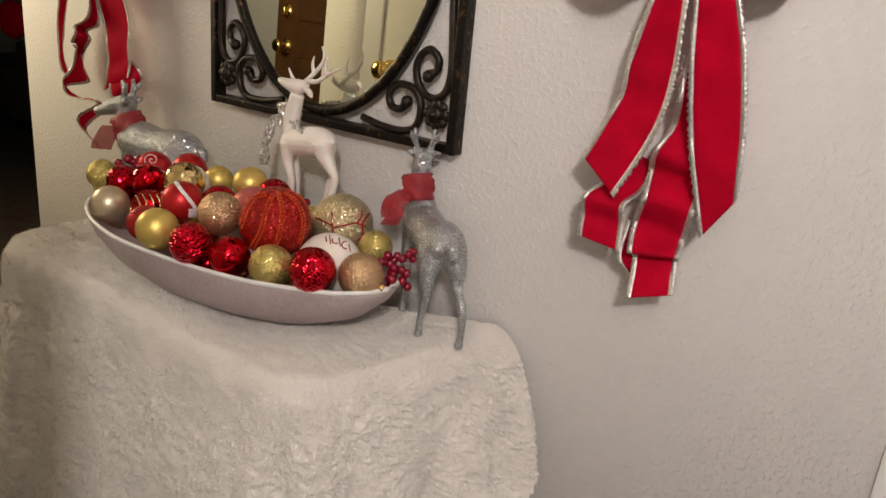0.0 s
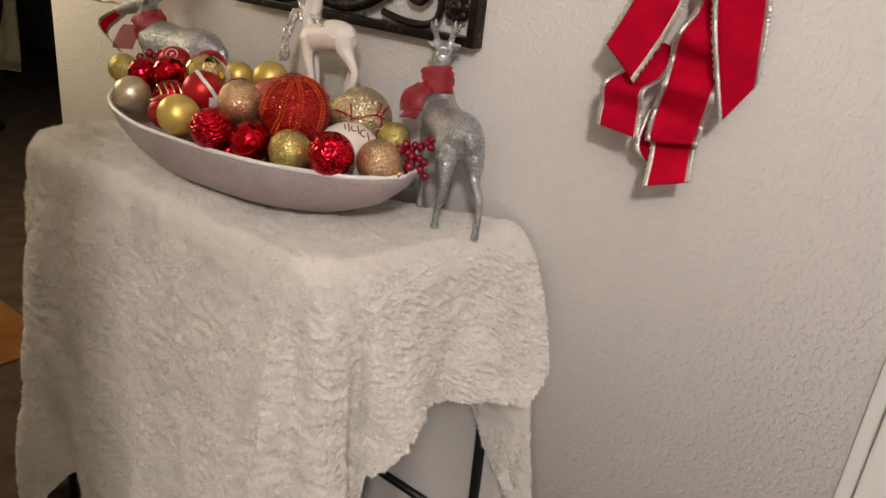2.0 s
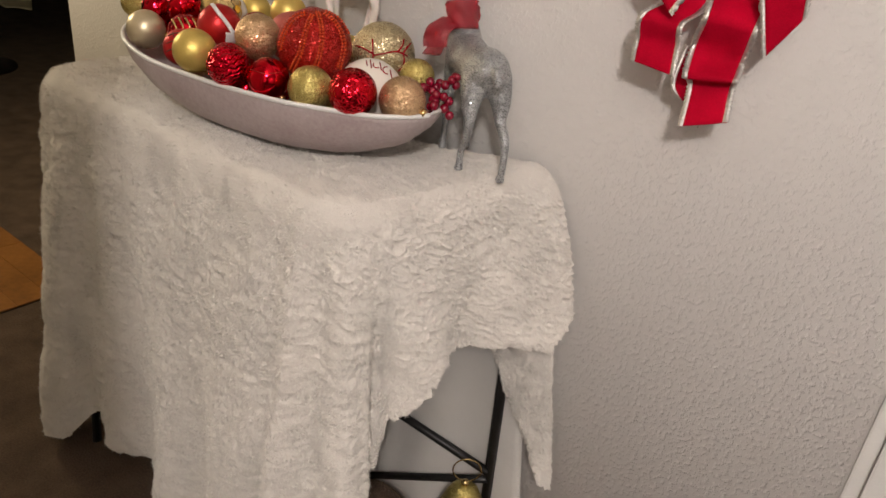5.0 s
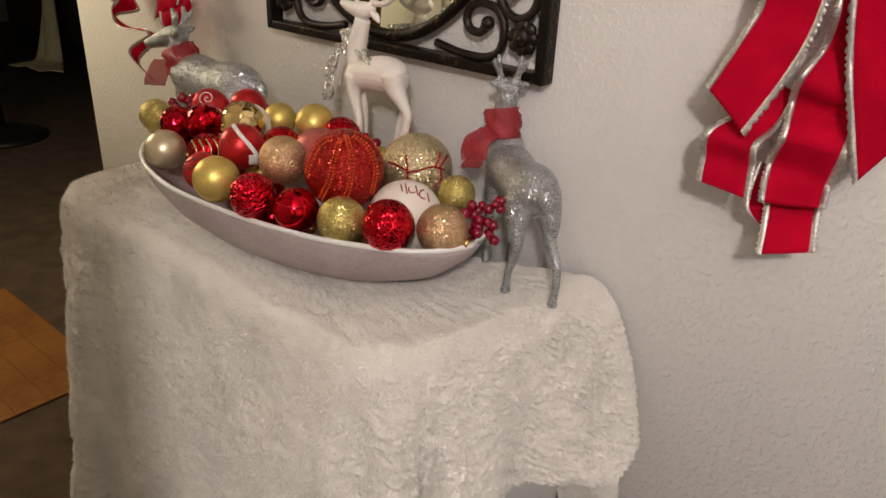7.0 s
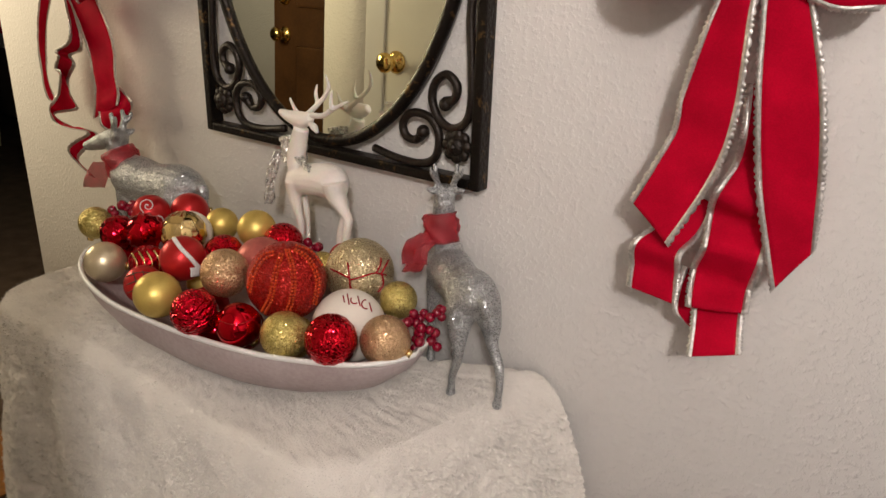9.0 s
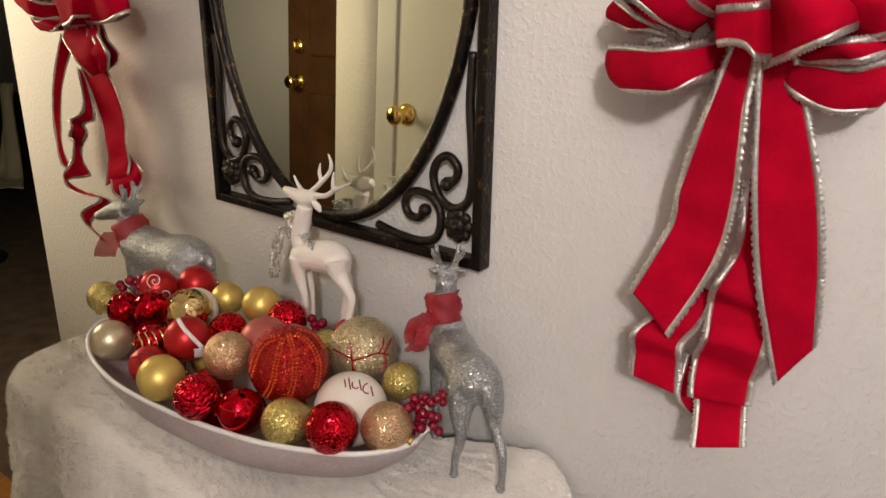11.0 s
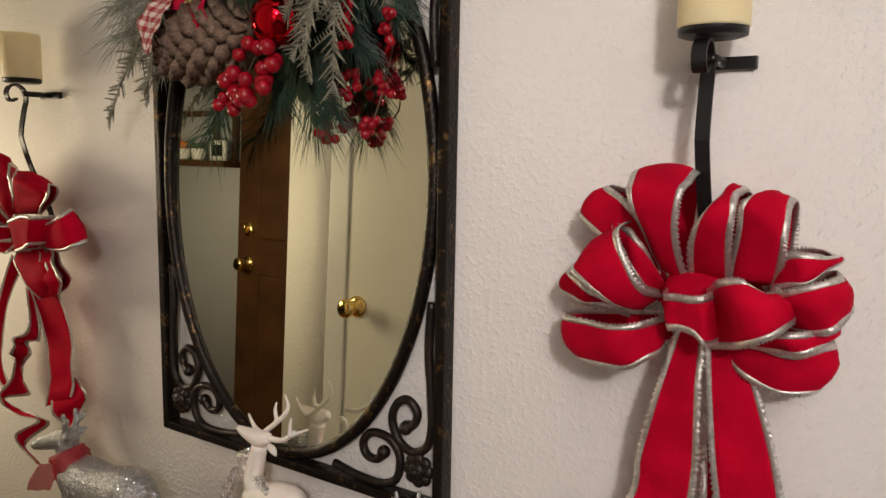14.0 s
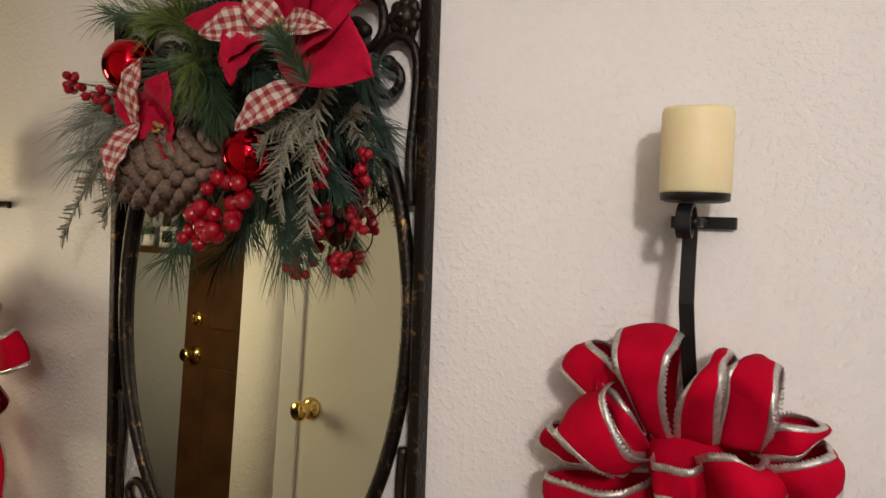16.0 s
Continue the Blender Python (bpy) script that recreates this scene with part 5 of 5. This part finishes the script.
_l.new(_ramp.outputs[0], _b.inputs["Base Color"])

swag = thing("holiday_swag", (-0.26, -0.06, 1.62), "pine swag with poinsettias, gingham petals, cone and berries on the mirror", "wreath")
RNG = random.Random(11)


def sprig(start, tip, needle, count, mat, spread=0.6, thin=0.00045, name="pine_sprig"):
    """A bent twig with needles all round it."""
    a, b = Vector(start), Vector(tip)
    mid = (a + b) / 2 + Vector((0, -0.012, 0.012))
    line = smooth_path([a, mid, b], 10)
    shapes = [tube(line, [0.0022 - 0.0014 * i / (len(line) - 1) for i in range(len(line))], 5)]
    v, f = [], []
    for i in range(int(count * 1.5)):
        t = RNG.random() ** 0.8
        k = min(int(t * (len(line) - 1)), len(line) - 2)
        p = line[k].lerp(line[k + 1], t * (len(line) - 1) - k)
        d = (line[k + 1] - line[k]).normalized()
        side = Vector((RNG.gauss(0, 1), RNG.gauss(0, 1), RNG.gauss(0, 1)))
        side = (side - d * side.dot(d)).normalized()
        w = (d + side * spread * RNG.uniform(0.5, 1.4)).normalized()
        ln = needle * RNG.uniform(0.6, 1.15)
        q = p + w * ln * 0.55
        e = p + (w + Vector((0, 0, -0.16))).normalized() * ln
        for z in (p, q, e):
            if z.y > -0.012:
                z.y = -0.012 - 0.004 * RNG.random()
        n = w.cross(Vector((0.3, -1, 0.2))).normalized() * thin
        m = w.cross(n).normalized() * thin
        o = len(v)
        v += [p + n, p - n, q + n, q - n, e, q + m * 1.2]
        f += [(o, o + 1, o + 3, o + 2), (o + 2, o + 3, o + 4), (o, o + 2, o + 5), (o + 2, o + 4, o + 5)]
    shapes.append((v, f))
    return part(name, join(*shapes), mat, swag, smooth=False)


def cedar(start, tip, mat=None, width=0.035):
    """A flat frosted frond with scaly side twigs."""
    a, b = Vector(start), Vector(tip)
    line = smooth_path([a, (a + b) / 2 + Vector((RNG.uniform(-0.01, 0.01), -0.012, 0.008)), b], 12)
    d = (b - a).normalized()
    side = d.cross(Vector((0, -1, 0))).normalized()
    shapes = [tube(line, [0.0018 - 0.0011 * i / (len(line) - 1) for i in range(len(line))], 5)]
    n = len(line)
    for i in range(3, n - 1):
        for s in (1, -1):
            ln = width * (1 - 0.65 * i / n) * RNG.uniform(0.35, 1.2)
            w = (side * s * RNG.uniform(0.5, 1.2) + d * 0.9 + Vector((0, RNG.uniform(-0.5, 0.2), 0))).normalized()
            p = line[i]
            shapes.append(tube([p, p + w * ln * 0.5, p + w * ln], [0.0011, 0.0012, 0.0004], 4))
            for k in range(1, 7):
                q = p + w * ln * k / 7
                for g in (1, -1):
                    x = (w + side * g * 0.8 * s + d * 0.7 * g).normalized()
                    shapes.append(tube([q, q + x * ln * 0.26], [0.0011, 0.0004], 3, caps=False))
    return part("cedar_frond", join(*shapes), mat or CEDAR, swag, "frosted cedar frond")


def petal(base, tip, width, mat, curl=0.01, name="petal", label="", twist=0.0):
    a, b = Vector(base), Vector(tip)
    d = (b - a)
    ln = d.length
    d.normalize()
    front = Vector((0, -1, 0.15))
    side = d.cross(front).normalized()
    nor = side.cross(d).normalized() * -1
    if nor.y > 0:
        nor = -nor
    side = (side * math.cos(twist) + nor * math.sin(twist)).normalized()
    n, m = 14, 9
    v, f = [], []
    for i in range(n):
        t = i / (n - 1)
        w = width * (math.sin(math.pi * min(1, t * 0.94 + 0.06)) ** 0.75) * (1 - 0.25 * t)
        for k in range(m):
            u = k / (m - 1) - 0.5
            v.append(a + d * ln * t + side * w * u + nor * (curl * math.sin(t * 2.6) + 0.22 * w * abs(u) + 0.0022 * math.sin(t * 17 + u * 9)))
    for i in range(n - 1):
        for k in range(m - 1):
            o = i * m + k
            f.append((o, o + 1, o + m + 1, o + m))
    ob = part(name, (v, f), mat, swag, label)
    layer = ob.data.uv_layers.new(name="weave")
    for lp in ob.data.loops:
        i, k = divmod(lp.vertex_index, m)
        layer.data[lp.index].uv = (i / (n - 1) * ln / 0.0125, (k / (m - 1) - 0.5) * width / 0.0125)
    md = ob.modifiers.new("thickness", "SOLIDIFY")
    md.thickness = 0.0008
    return ob


# greenery, back to front
for a, b, ln, ct, mt in (
        ((-0.28, -0.03, 1.66), (-0.52, -0.05, 1.6), 0.055, 170, FROST), ((-0.28, -0.03, 1.64), (-0.5, -0.06, 1.55), 0.055, 170, FROST), ((-0.3, -0.03, 1.62), (-0.46, -0.05, 1.49), 0.05, 150, FROST),
        ((-0.26, -0.04, 1.66), (-0.46, -0.07, 1.72), 0.06, 170, GREEN), ((-0.26, -0.04, 1.66), (-0.4, -0.08, 1.78), 0.06, 170, GREEN), ((-0.26, -0.04, 1.68), (-0.28, -0.08, 1.82), 0.06, 170, GREEN),
        ((-0.24, -0.04, 1.66), (-0.12, -0.08, 1.8), 0.06, 170, GREEN), ((-0.22, -0.04, 1.66), (-0.06, -0.06, 1.72), 0.045, 150, GREEN),
        ((-0.25, -0.05, 1.62), (-0.33, -0.06, 1.43), 0.06, 190, BLUE_GREEN), ((-0.24, -0.05, 1.6), (-0.22, -0.06, 1.45), 0.06, 200, BLUE_GREEN), ((-0.22, -0.05, 1.6), (-0.14, -0.06, 1.43), 0.06, 220, BLUE_GREEN),
        ((-0.18, -0.05, 1.6), (-0.1, -0.05, 1.5), 0.055, 180, BLUE_GREEN), ((-0.16, -0.05, 1.6), (-0.055, -0.05, 1.535), 0.05, 160, BLUE_GREEN), ((-0.18, -0.04, 1.62), (-0.05, -0.04, 1.56), 0.055, 180, BLUE_GREEN),
        ((-0.22, -0.05, 1.55), (-0.36, -0.05, 1.4), 0.075, 110, GREEN), ((-0.2, -0.05, 1.55), (-0.16, -0.06, 1.42), 0.075, 150, GREEN),
        ((-0.3, -0.05, 1.65), (-0.36, -0.1, 1.6), 0.05, 160, GREEN), ((-0.26, -0.07, 1.64), (-0.21, -0.12, 1.575), 0.055, 200, GREEN), ((-0.2, -0.08, 1.62), (-0.14, -0.12, 1.6), 0.045, 170, BLUE_GREEN),
        ((-0.28, -0.06, 1.66), (-0.31, -0.11, 1.685), 0.055, 120, LIME), ((-0.27, -0.07, 1.64), (-0.25, -0.12, 1.61), 0.05, 110, LIME), ((-0.3, -0.07, 1.66), (-0.29, -0.1, 1.73), 0.06, 110, LIME),
        ((-0.2, -0.05, 1.66), (-0.17, -0.1, 1.72), 0.05, 140, GREEN), ((-0.24, -0.04, 1.66), (-0.12, -0.05, 1.6), 0.055, 240, BLUE_GREEN), ((-0.2, -0.04, 1.68), (-0.07, -0.05, 1.63), 0.055, 220, BLUE_GREEN),
        ((-0.3, -0.04, 1.62), (-0.22, -0.06, 1.54), 0.055, 220, BLUE_GREEN), ((-0.24, -0.03, 1.62), (-0.16, -0.04, 1.52), 0.06, 240, BLUE_GREEN), ((-0.34, -0.03, 1.64), (-0.38, -0.05, 1.54), 0.05, 180, GREEN), ((-0.4, -0.03, 1.62), (-0.52, -0.06, 1.58), 0.08, 130, FROST), ((-0.4, -0.03, 1.6), (-0.5, -0.07, 1.54), 0.075, 120, FROST),
        ((-0.14, -0.03, 1.7), (-0.07, -0.04, 1.61), 0.045, 200, BLUE_GREEN), ((-0.3, -0.025, 1.7), (-0.2, -0.04, 1.6), 0.06, 240, BLUE_GREEN), ((-0.36, -0.025, 1.7), (-0.3, -0.04, 1.58), 0.06, 240, BLUE_GREEN),
        ((-0.2, -0.025, 1.68), (-0.12, -0.035, 1.56), 0.06, 260, BLUE_GREEN), ((-0.26, -0.05, 1.72), (-0.2, -0.09, 1.64), 0.05, 180, GREEN), ((-0.3, -0.06, 1.7), (-0.24, -0.1, 1.66), 0.05, 160, GREEN)):
    sprig(a, b, ln, ct, mt)
for a, b, w in (((-0.42, -0.06, 1.56), (-0.55, -0.07, 1.425), 0.04), ((-0.4, -0.06, 1.55), (-0.458, -0.07, 1.45), 0.04), ((-0.4, -0.06, 1.58), (-0.5, -0.07, 1.5), 0.045),
                ((-0.085, -0.1, 1.595), (-0.09, -0.11, 1.45), 0.045), ((-0.09, -0.1, 1.58), (-0.115, -0.12, 1.465), 0.042), ((-0.1, -0.1, 1.57), (-0.145, -0.11, 1.49), 0.04), ((-0.09, -0.1, 1.575), (-0.15, -0.115, 1.53), 0.035), ((-0.085, -0.1, 1.585), (-0.04, -0.11, 1.595), 0.02),
                ((-0.07, -0.05, 1.59), (-0.055, -0.06, 1.54), 0.03)):
    cedar(a, b, None, w)

# short sprig lying over the poinsettia
sprig((-0.058, -0.15, 1.588), (-0.09, -0.16, 1.634), 0.03, 210, GREEN, 0.8)

# pine cone lying across the sprigs
CA, CB = Vector((-0.212, -0.1, 1.523)), Vector((-0.368, -0.098, 1.502))
# dark stem colour on the core paints in the shade between the scales
cone = part("pine_cone", sphere((0, 0, 0), 1, 14, 10), STEM, swag, "grey-brown pine cone")
cone.data.transform(Matrix.LocRotScale((CA + CB) / 2, (CB - CA).to_track_quat("Z", "Y"), (0.026, 0.026, (CB - CA).length / 2)))
scale_shape = ([Vector(p) for p in ((-0.003, -0.0015, 0), (0.003, -0.0015, 0), (0.003, 0.0015, 0), (-0.003, 0.0015, 0), (-0.0085, -0.0012, 0.013), (0.0085, -0.0012, 0.013), (0.0085, 0.003, 0.013), (-0.0085, 0.003, 0.013),
                                   (-0.006, -0.0035, 0.019), (0.006, -0.0035, 0.019), (0.006, 0.0005, 0.0195), (-0.006, 0.0005, 0.0195), (0, -0.0055, 0.022), (0, -0.002, 0.0225))],
               [(0, 1, 5, 4), (1, 2, 6, 5), (2, 3, 7, 6), (3, 0, 4, 7), (4, 5, 9, 8), (5, 6, 10, 9), (6, 7, 11, 10), (7, 4, 8, 11), (8, 9, 12), (10, 11, 13), (9, 10, 13, 12), (11, 8, 12, 13)])
scale_mesh = mesh_of("scale", *scale_shape)
scale_mesh.materials.append(CONE)
axis = (CB - CA).normalized()
turn = axis.to_track_quat("Z", "Y").to_matrix()
for i in range(120):
    t = (i + 0.5) / 120
    w = i * 2.39996
    r = 0.04 * math.sin(math.pi * (0.14 + 0.74 * t)) ** 0.7
    p = CA.lerp(CB, 0.02 + 0.95 * t) + turn @ Vector((math.cos(w), math.sin(w), 0)) * r * 0.62
    out = turn @ Vector((math.cos(w), math.sin(w), 0.0)) + axis * (0.55 + 0.5 * t)
    ob = new("scale", scale_mesh)
    ob.parent = cone
    ob.matrix_parent_inverse = cone.matrix_world.inverted()
    q = Matrix((axis.cross(out).normalized(), out.normalized().cross(axis.cross(out).normalized()), out.normalized())).transposed().to_quaternion()
    ob.matrix_basis = Matrix.LocRotScale(p, q, Vector((1.1 * RNG.uniform(0.85, 1.15), 1.15, 1.25 * RNG.uniform(0.85, 1.15))) * (0.75 + 0.4 * math.sin(math.pi * t)))

# baubles
for c, r in (((-0.392, -0.09, 1.644), 0.033), ((-0.18, -0.1, 1.53), 0.031), ((-0.33, -0.06, 1.76), 0.03)):
    part("bauble", sphere(c, r, 32, 20), RED_SHINY, swag, "shiny red bauble")

# poinsettias: red velvet petals with gingham ones between
C1, C2 = Vector((-0.3, -0.105, 1.563)), Vector((-0.115, -0.115, 1.656))
for dx, dz, w in ((0.028, 0.06, 0.07), (-0.068, 0.036, 0.045), (-0.05, 0.012, 0.05), (0.04, -0.045, 0.045)):
    petal(C1, C1 + Vector((dx, -0.02, dz)), w, PETAL, 0.014)
for dx, dz, w, tw in ((0.015, 0.07, 0.045, 0.0), (-0.035, -0.07, 0.045, 0.0)):
    petal(C1 + Vector((-0.02, -0.03, 0)), C1 + Vector((dx, -0.045, dz)), w, GINGHAM, 0.014, "gingham_petal", "red and white gingham petal", tw)
for dx, dz, w in ((0.122, -0.062, 0.1), (0.105, 0.008, 0.1), (0.06, 0.07, 0.075), (-0.03, 0.085, 0.065), (-0.13, 0.014, 0.045), (0.06, -0.05, 0.06)):
    petal(C2, C2 + Vector((dx, -0.015, dz)), w, PETAL, 0.014)
petal(C2 + Vector((-0.025, -0.012, -0.01)), C2 + Vector((-0.048, -0.022, -0.062)), 0.045, PETAL, 0.02)
petal(C2 + Vector((-0.02, -0.01, 0.0)), C2 + Vector((-0.06, -0.025, -0.045)), 0.04, PETAL, 0.02)
for dx, dz, w, tw in ((0.085, -0.018, 0.036, 0.2), (-0.088, -0.008, 0.042, 0.35), (-0.03, 0.03, 0.036, -0.3)):
    petal(C2 + Vector((0, -0.012, 0)), C2 + Vector((dx, -0.034, dz)), w, GINGHAM, 0.012, "gingham_petal", "red and white gingham petal", tw)
petal((-0.082, -0.13, 1.594), (-0.16, -0.135, 1.549), 0.036, GINGHAM, 0.012, "gingham_petal", "red and white gingham petal", 0.3)
for c in (C1, C2):
    part("flower_centre", join(*[sphere(c + Vector((RNG.uniform(-0.008, 0.008), -0.018, RNG.uniform(-0.008, 0.008))), 0.0028, 8, 6) for _ in range(9)]), OLIVE_GLITTER, swag, "gold beaded flower centre")

# berries
berry_mesh = mesh_of("berry", *sphere((0, 0, 0), 1, 16, 10))
berry_mesh.materials.append(BERRY)
cluster_stem = []


def berries(c, spread, count, r, hang=None):
    c = Vector(c)
    for _ in range(count):
        p = c + Vector((RNG.uniform(-1, 1) * spread[0], RNG.uniform(-1, 0.6) * spread[1], RNG.uniform(-1, 1) * spread[2]))
        ob = new("berry", berry_mesh)
        ob.parent, ob.matrix_parent_inverse = swag, Matrix.Translation(-swag.location)
        k = r * RNG.uniform(0.85, 1.15)
        ob.location, ob.scale = p, (k, k, k)
        cluster_stem.append(tube([c + Vector((0, 0.005, 0)), p], 0.0007, 4))
    if hang:
        cluster_stem.append(tube(smooth_path([hang, (Vector(hang) + c) / 2 + Vector((0.006, -0.006, 0)), c], 6), 0.0011, 5))


berries((-0.215, -0.115, 1.468), (0.03, 0.014, 0.03), 17, 0.0088, (-0.2, -0.08, 1.55))
berries((-0.19, -0.11, 1.495), (0.025, 0.012, 0.016), 6, 0.0088)
berries((-0.242, -0.115, 1.437), (0.014, 0.01, 0.01), 5, 0.0075)
berries((-0.51, -0.085, 1.633), (0.014, 0.01, 0.01), 10, 0.0056, (-0.4, -0.07, 1.61))
berries((-0.455, -0.09, 1.612), (0.016, 0.01, 0.009), 9, 0.0056)
berries((-0.425, -0.09, 1.597), (0.006, 0.008, 0.006), 3, 0.0056)
berries((-0.15, -0.058, 1.408), (0.017, 0.008, 0.012), 9, 0.0056, (-0.13, -0.04, 1.5))
berries((-0.146, -0.03, 1.416), (0.004, 0.004, 0.004), 2, 0.0056)
berries((-0.132, -0.035, 1.463), (0.013, 0.008, 0.016), 8, 0.0056)
berries((-0.088, -0.09, 1.52), (0.007, 0.008, 0.024), 13, 0.005, (-0.1, -0.06, 1.58))
berries((-0.052, -0.06, 1.516), (0.008, 0.008, 0.02), 14, 0.005, (-0.06, -0.05, 1.58))
berries((-0.088, -0.025, 1.464), (0.008, 0.007, 0.013), 8, 0.0054, (-0.07, -0.03, 1.51))
berries((-0.108, -0.025, 1.413), (0.01, 0.007, 0.011), 8, 0.0056, (-0.088, -0.025, 1.46))
tagged(part("berry_stem", join(*cluster_stem), STEM, swag), kind="stuff")


# ---- entry shelf seen in the mirror ----
shelf = thing("wall_shelf", (-2.3, -1.42, 1.385), "dark wooden wall shelf with open uprights", "shelf")
part("board", box(-2.75, -1.95, -1.48, -1.36, 1.39, 1.415, 0.002), DOOR_BROWN, shelf, smooth=False)
for x in (-2.0, -2.12, -2.5):
    part("upright", box(x - 0.012, x + 0.012, -1.478, -1.455, 1.415, 1.935, 0.002), DOOR_BROWN, shelf, smooth=False)
part("rail", box(-2.75, -1.95, -1.476, -1.458, 1.605, 1.63, 0.002), DOOR_BROWN, shelf, smooth=False)
frame_ob = thing("photo_frame", (-2.04, -1.41, 1.415), "small white photo frame standing on the shelf", "picture frame")
part("frame", box(-2.09, -1.995, -1.42, -1.408, 1.415, 1.5, 0.002), TRIM_WHITE, frame_ob, smooth=False)
part("picture", box(-2.072, -2.013, -1.408, -1.405, 1.435, 1.482), IRON, frame_ob, "dark plain picture", smooth=False)
frame_two = thing("photo_frame", (-2.42, -1.41, 1.415), "tall cream photo frame standing on the shelf", "picture frame")
part("frame", box(-2.45, -2.385, -1.42, -1.408, 1.415, 1.515, 0.002), TRIM_WHITE, frame_two, smooth=False)
part("picture", box(-2.437, -2.398, -1.408, -1.405, 1.43, 1.5), DOOR_BROWN, frame_two, smooth=False)
ORANGE = material("orange_petals", (0.6, 0.2, 0.03), 0.6, spread=0.3, scale=90, bump=0.4)
for x, leaf, lab in ((-2.16, GREEN, "small white pot with a green succulent on the shelf"), (-2.26, ORANGE, "small white pot with orange flowers on the shelf"), (-2.33, ORANGE, "white pot of orange flowers at the shelf's end")):
    pot = thing("flower_pot", (x, -1.41, 1.415), lab, "flower pot", "pots on the shelf")
    part("pot", lathe([(0.02, 0), (0.028, 0.005), (0.034, 0.045), (0.03, 0.05)], 20, (x, -1.41, 1.415)), TRIM_WHITE, pot)
    part("plant", join(*[sphere((x + RNG.uniform(-0.02, 0.02), -1.41 + RNG.uniform(-0.015, 0.015), 1.47 + RNG.uniform(0, 0.02)), 0.012, 8, 6) for _ in range(9)]), leaf, pot)

# ---- living room beyond the wall's end ----
DARK_CLOTH = material("dark_brown_upholstery", (0.02, 0.014, 0.012), 0.9, spread=0.3, scale=20, bump=0.3)
CLOTH = material("pale_cloth", (0.62, 0.58, 0.42), 0.85, spread=0.08, scale=15, bump=0.3)
sofa = thing("sofa", (-5.6, 2.2, 0), "dark brown sofa in the unlit living room", "sofa")
part("base", box(-6.3, -4.9, 1.75, 2.6, 0.06, 0.42, 0.04), DARK_CLOTH, sofa)
part("back", box(-6.3, -4.9, 2.45, 2.75, 0.42, 0.95, 0.06), DARK_CLOTH, sofa)
part("arm", box(-5.05, -4.8, 1.75, 2.6, 0.4, 0.64, 0.05), DARK_CLOTH, sofa)
cushion = thing("cushion", (-4.95, 2.0, 0.66), "bright red cushion lying on the sofa arm", "cushion")
part("cover", sphere((-4.95, 1.72, 0.78), 0.16, 24, 14, (1.0, 0.5, 0.8)), VELVET, cushion)


def dropped_cloth():
    n = 16
    v, f = [], []
    for j in range(n):
        for i in range(n):
            u, t = i / (n - 1), j / (n - 1)
            hang = max(0, 0.5 - t)
            v.append(Vector((-5.12 + 0.55 * t * (0.3 + 0.7 * u) + 0.08 * math.sin(u * 9) * hang, 1.62 - 0.42 * t * (1 - 0.4 * u) + 0.03 * math.sin(u * 7), 0.012 + 1.5 * hang ** 1.3 + 0.012 * abs(math.sin(u * 11 + t * 5)))))
    for j in range(n - 1):
        for i in range(n - 1):
            o = j * n + i
            f.append((o, o + 1, o + n + 1, o + n))
    return v, f


white_cloth = thing("draped_cloth", (-4.9, 1.45, 0), "pale cloth sliding from the sofa onto the carpet", "cloth")
part("cloth", dropped_cloth(), CLOTH, white_cloth).modifiers.new("thickness", "SOLIDIFY").thickness = 0.004
stand = thing("pedestal_fan", (-3.42, 0.56, 0), "black pedestal stand with a round foot on the carpet", "fan")
part("foot", lathe([(0.2, 0.0), (0.2, 0.012), (0.17, 0.025), (0.04, 0.045), (0.02, 0.06)], 32, (-3.44, 0.57, 0)), BLACK, stand)
part("pole", tube([(-3.44, 0.57, 0.04), (-3.44, 0.57, 1.0)], 0.016, 12), BLACK, stand)
part("collar", lathe([(0.03, 0.3), (0.07, 0.34), (0.075, 0.4), (0.06, 0.45), (0.02, 0.47)], 24, (-3.42, 0.56, 0)), BLACK, stand)
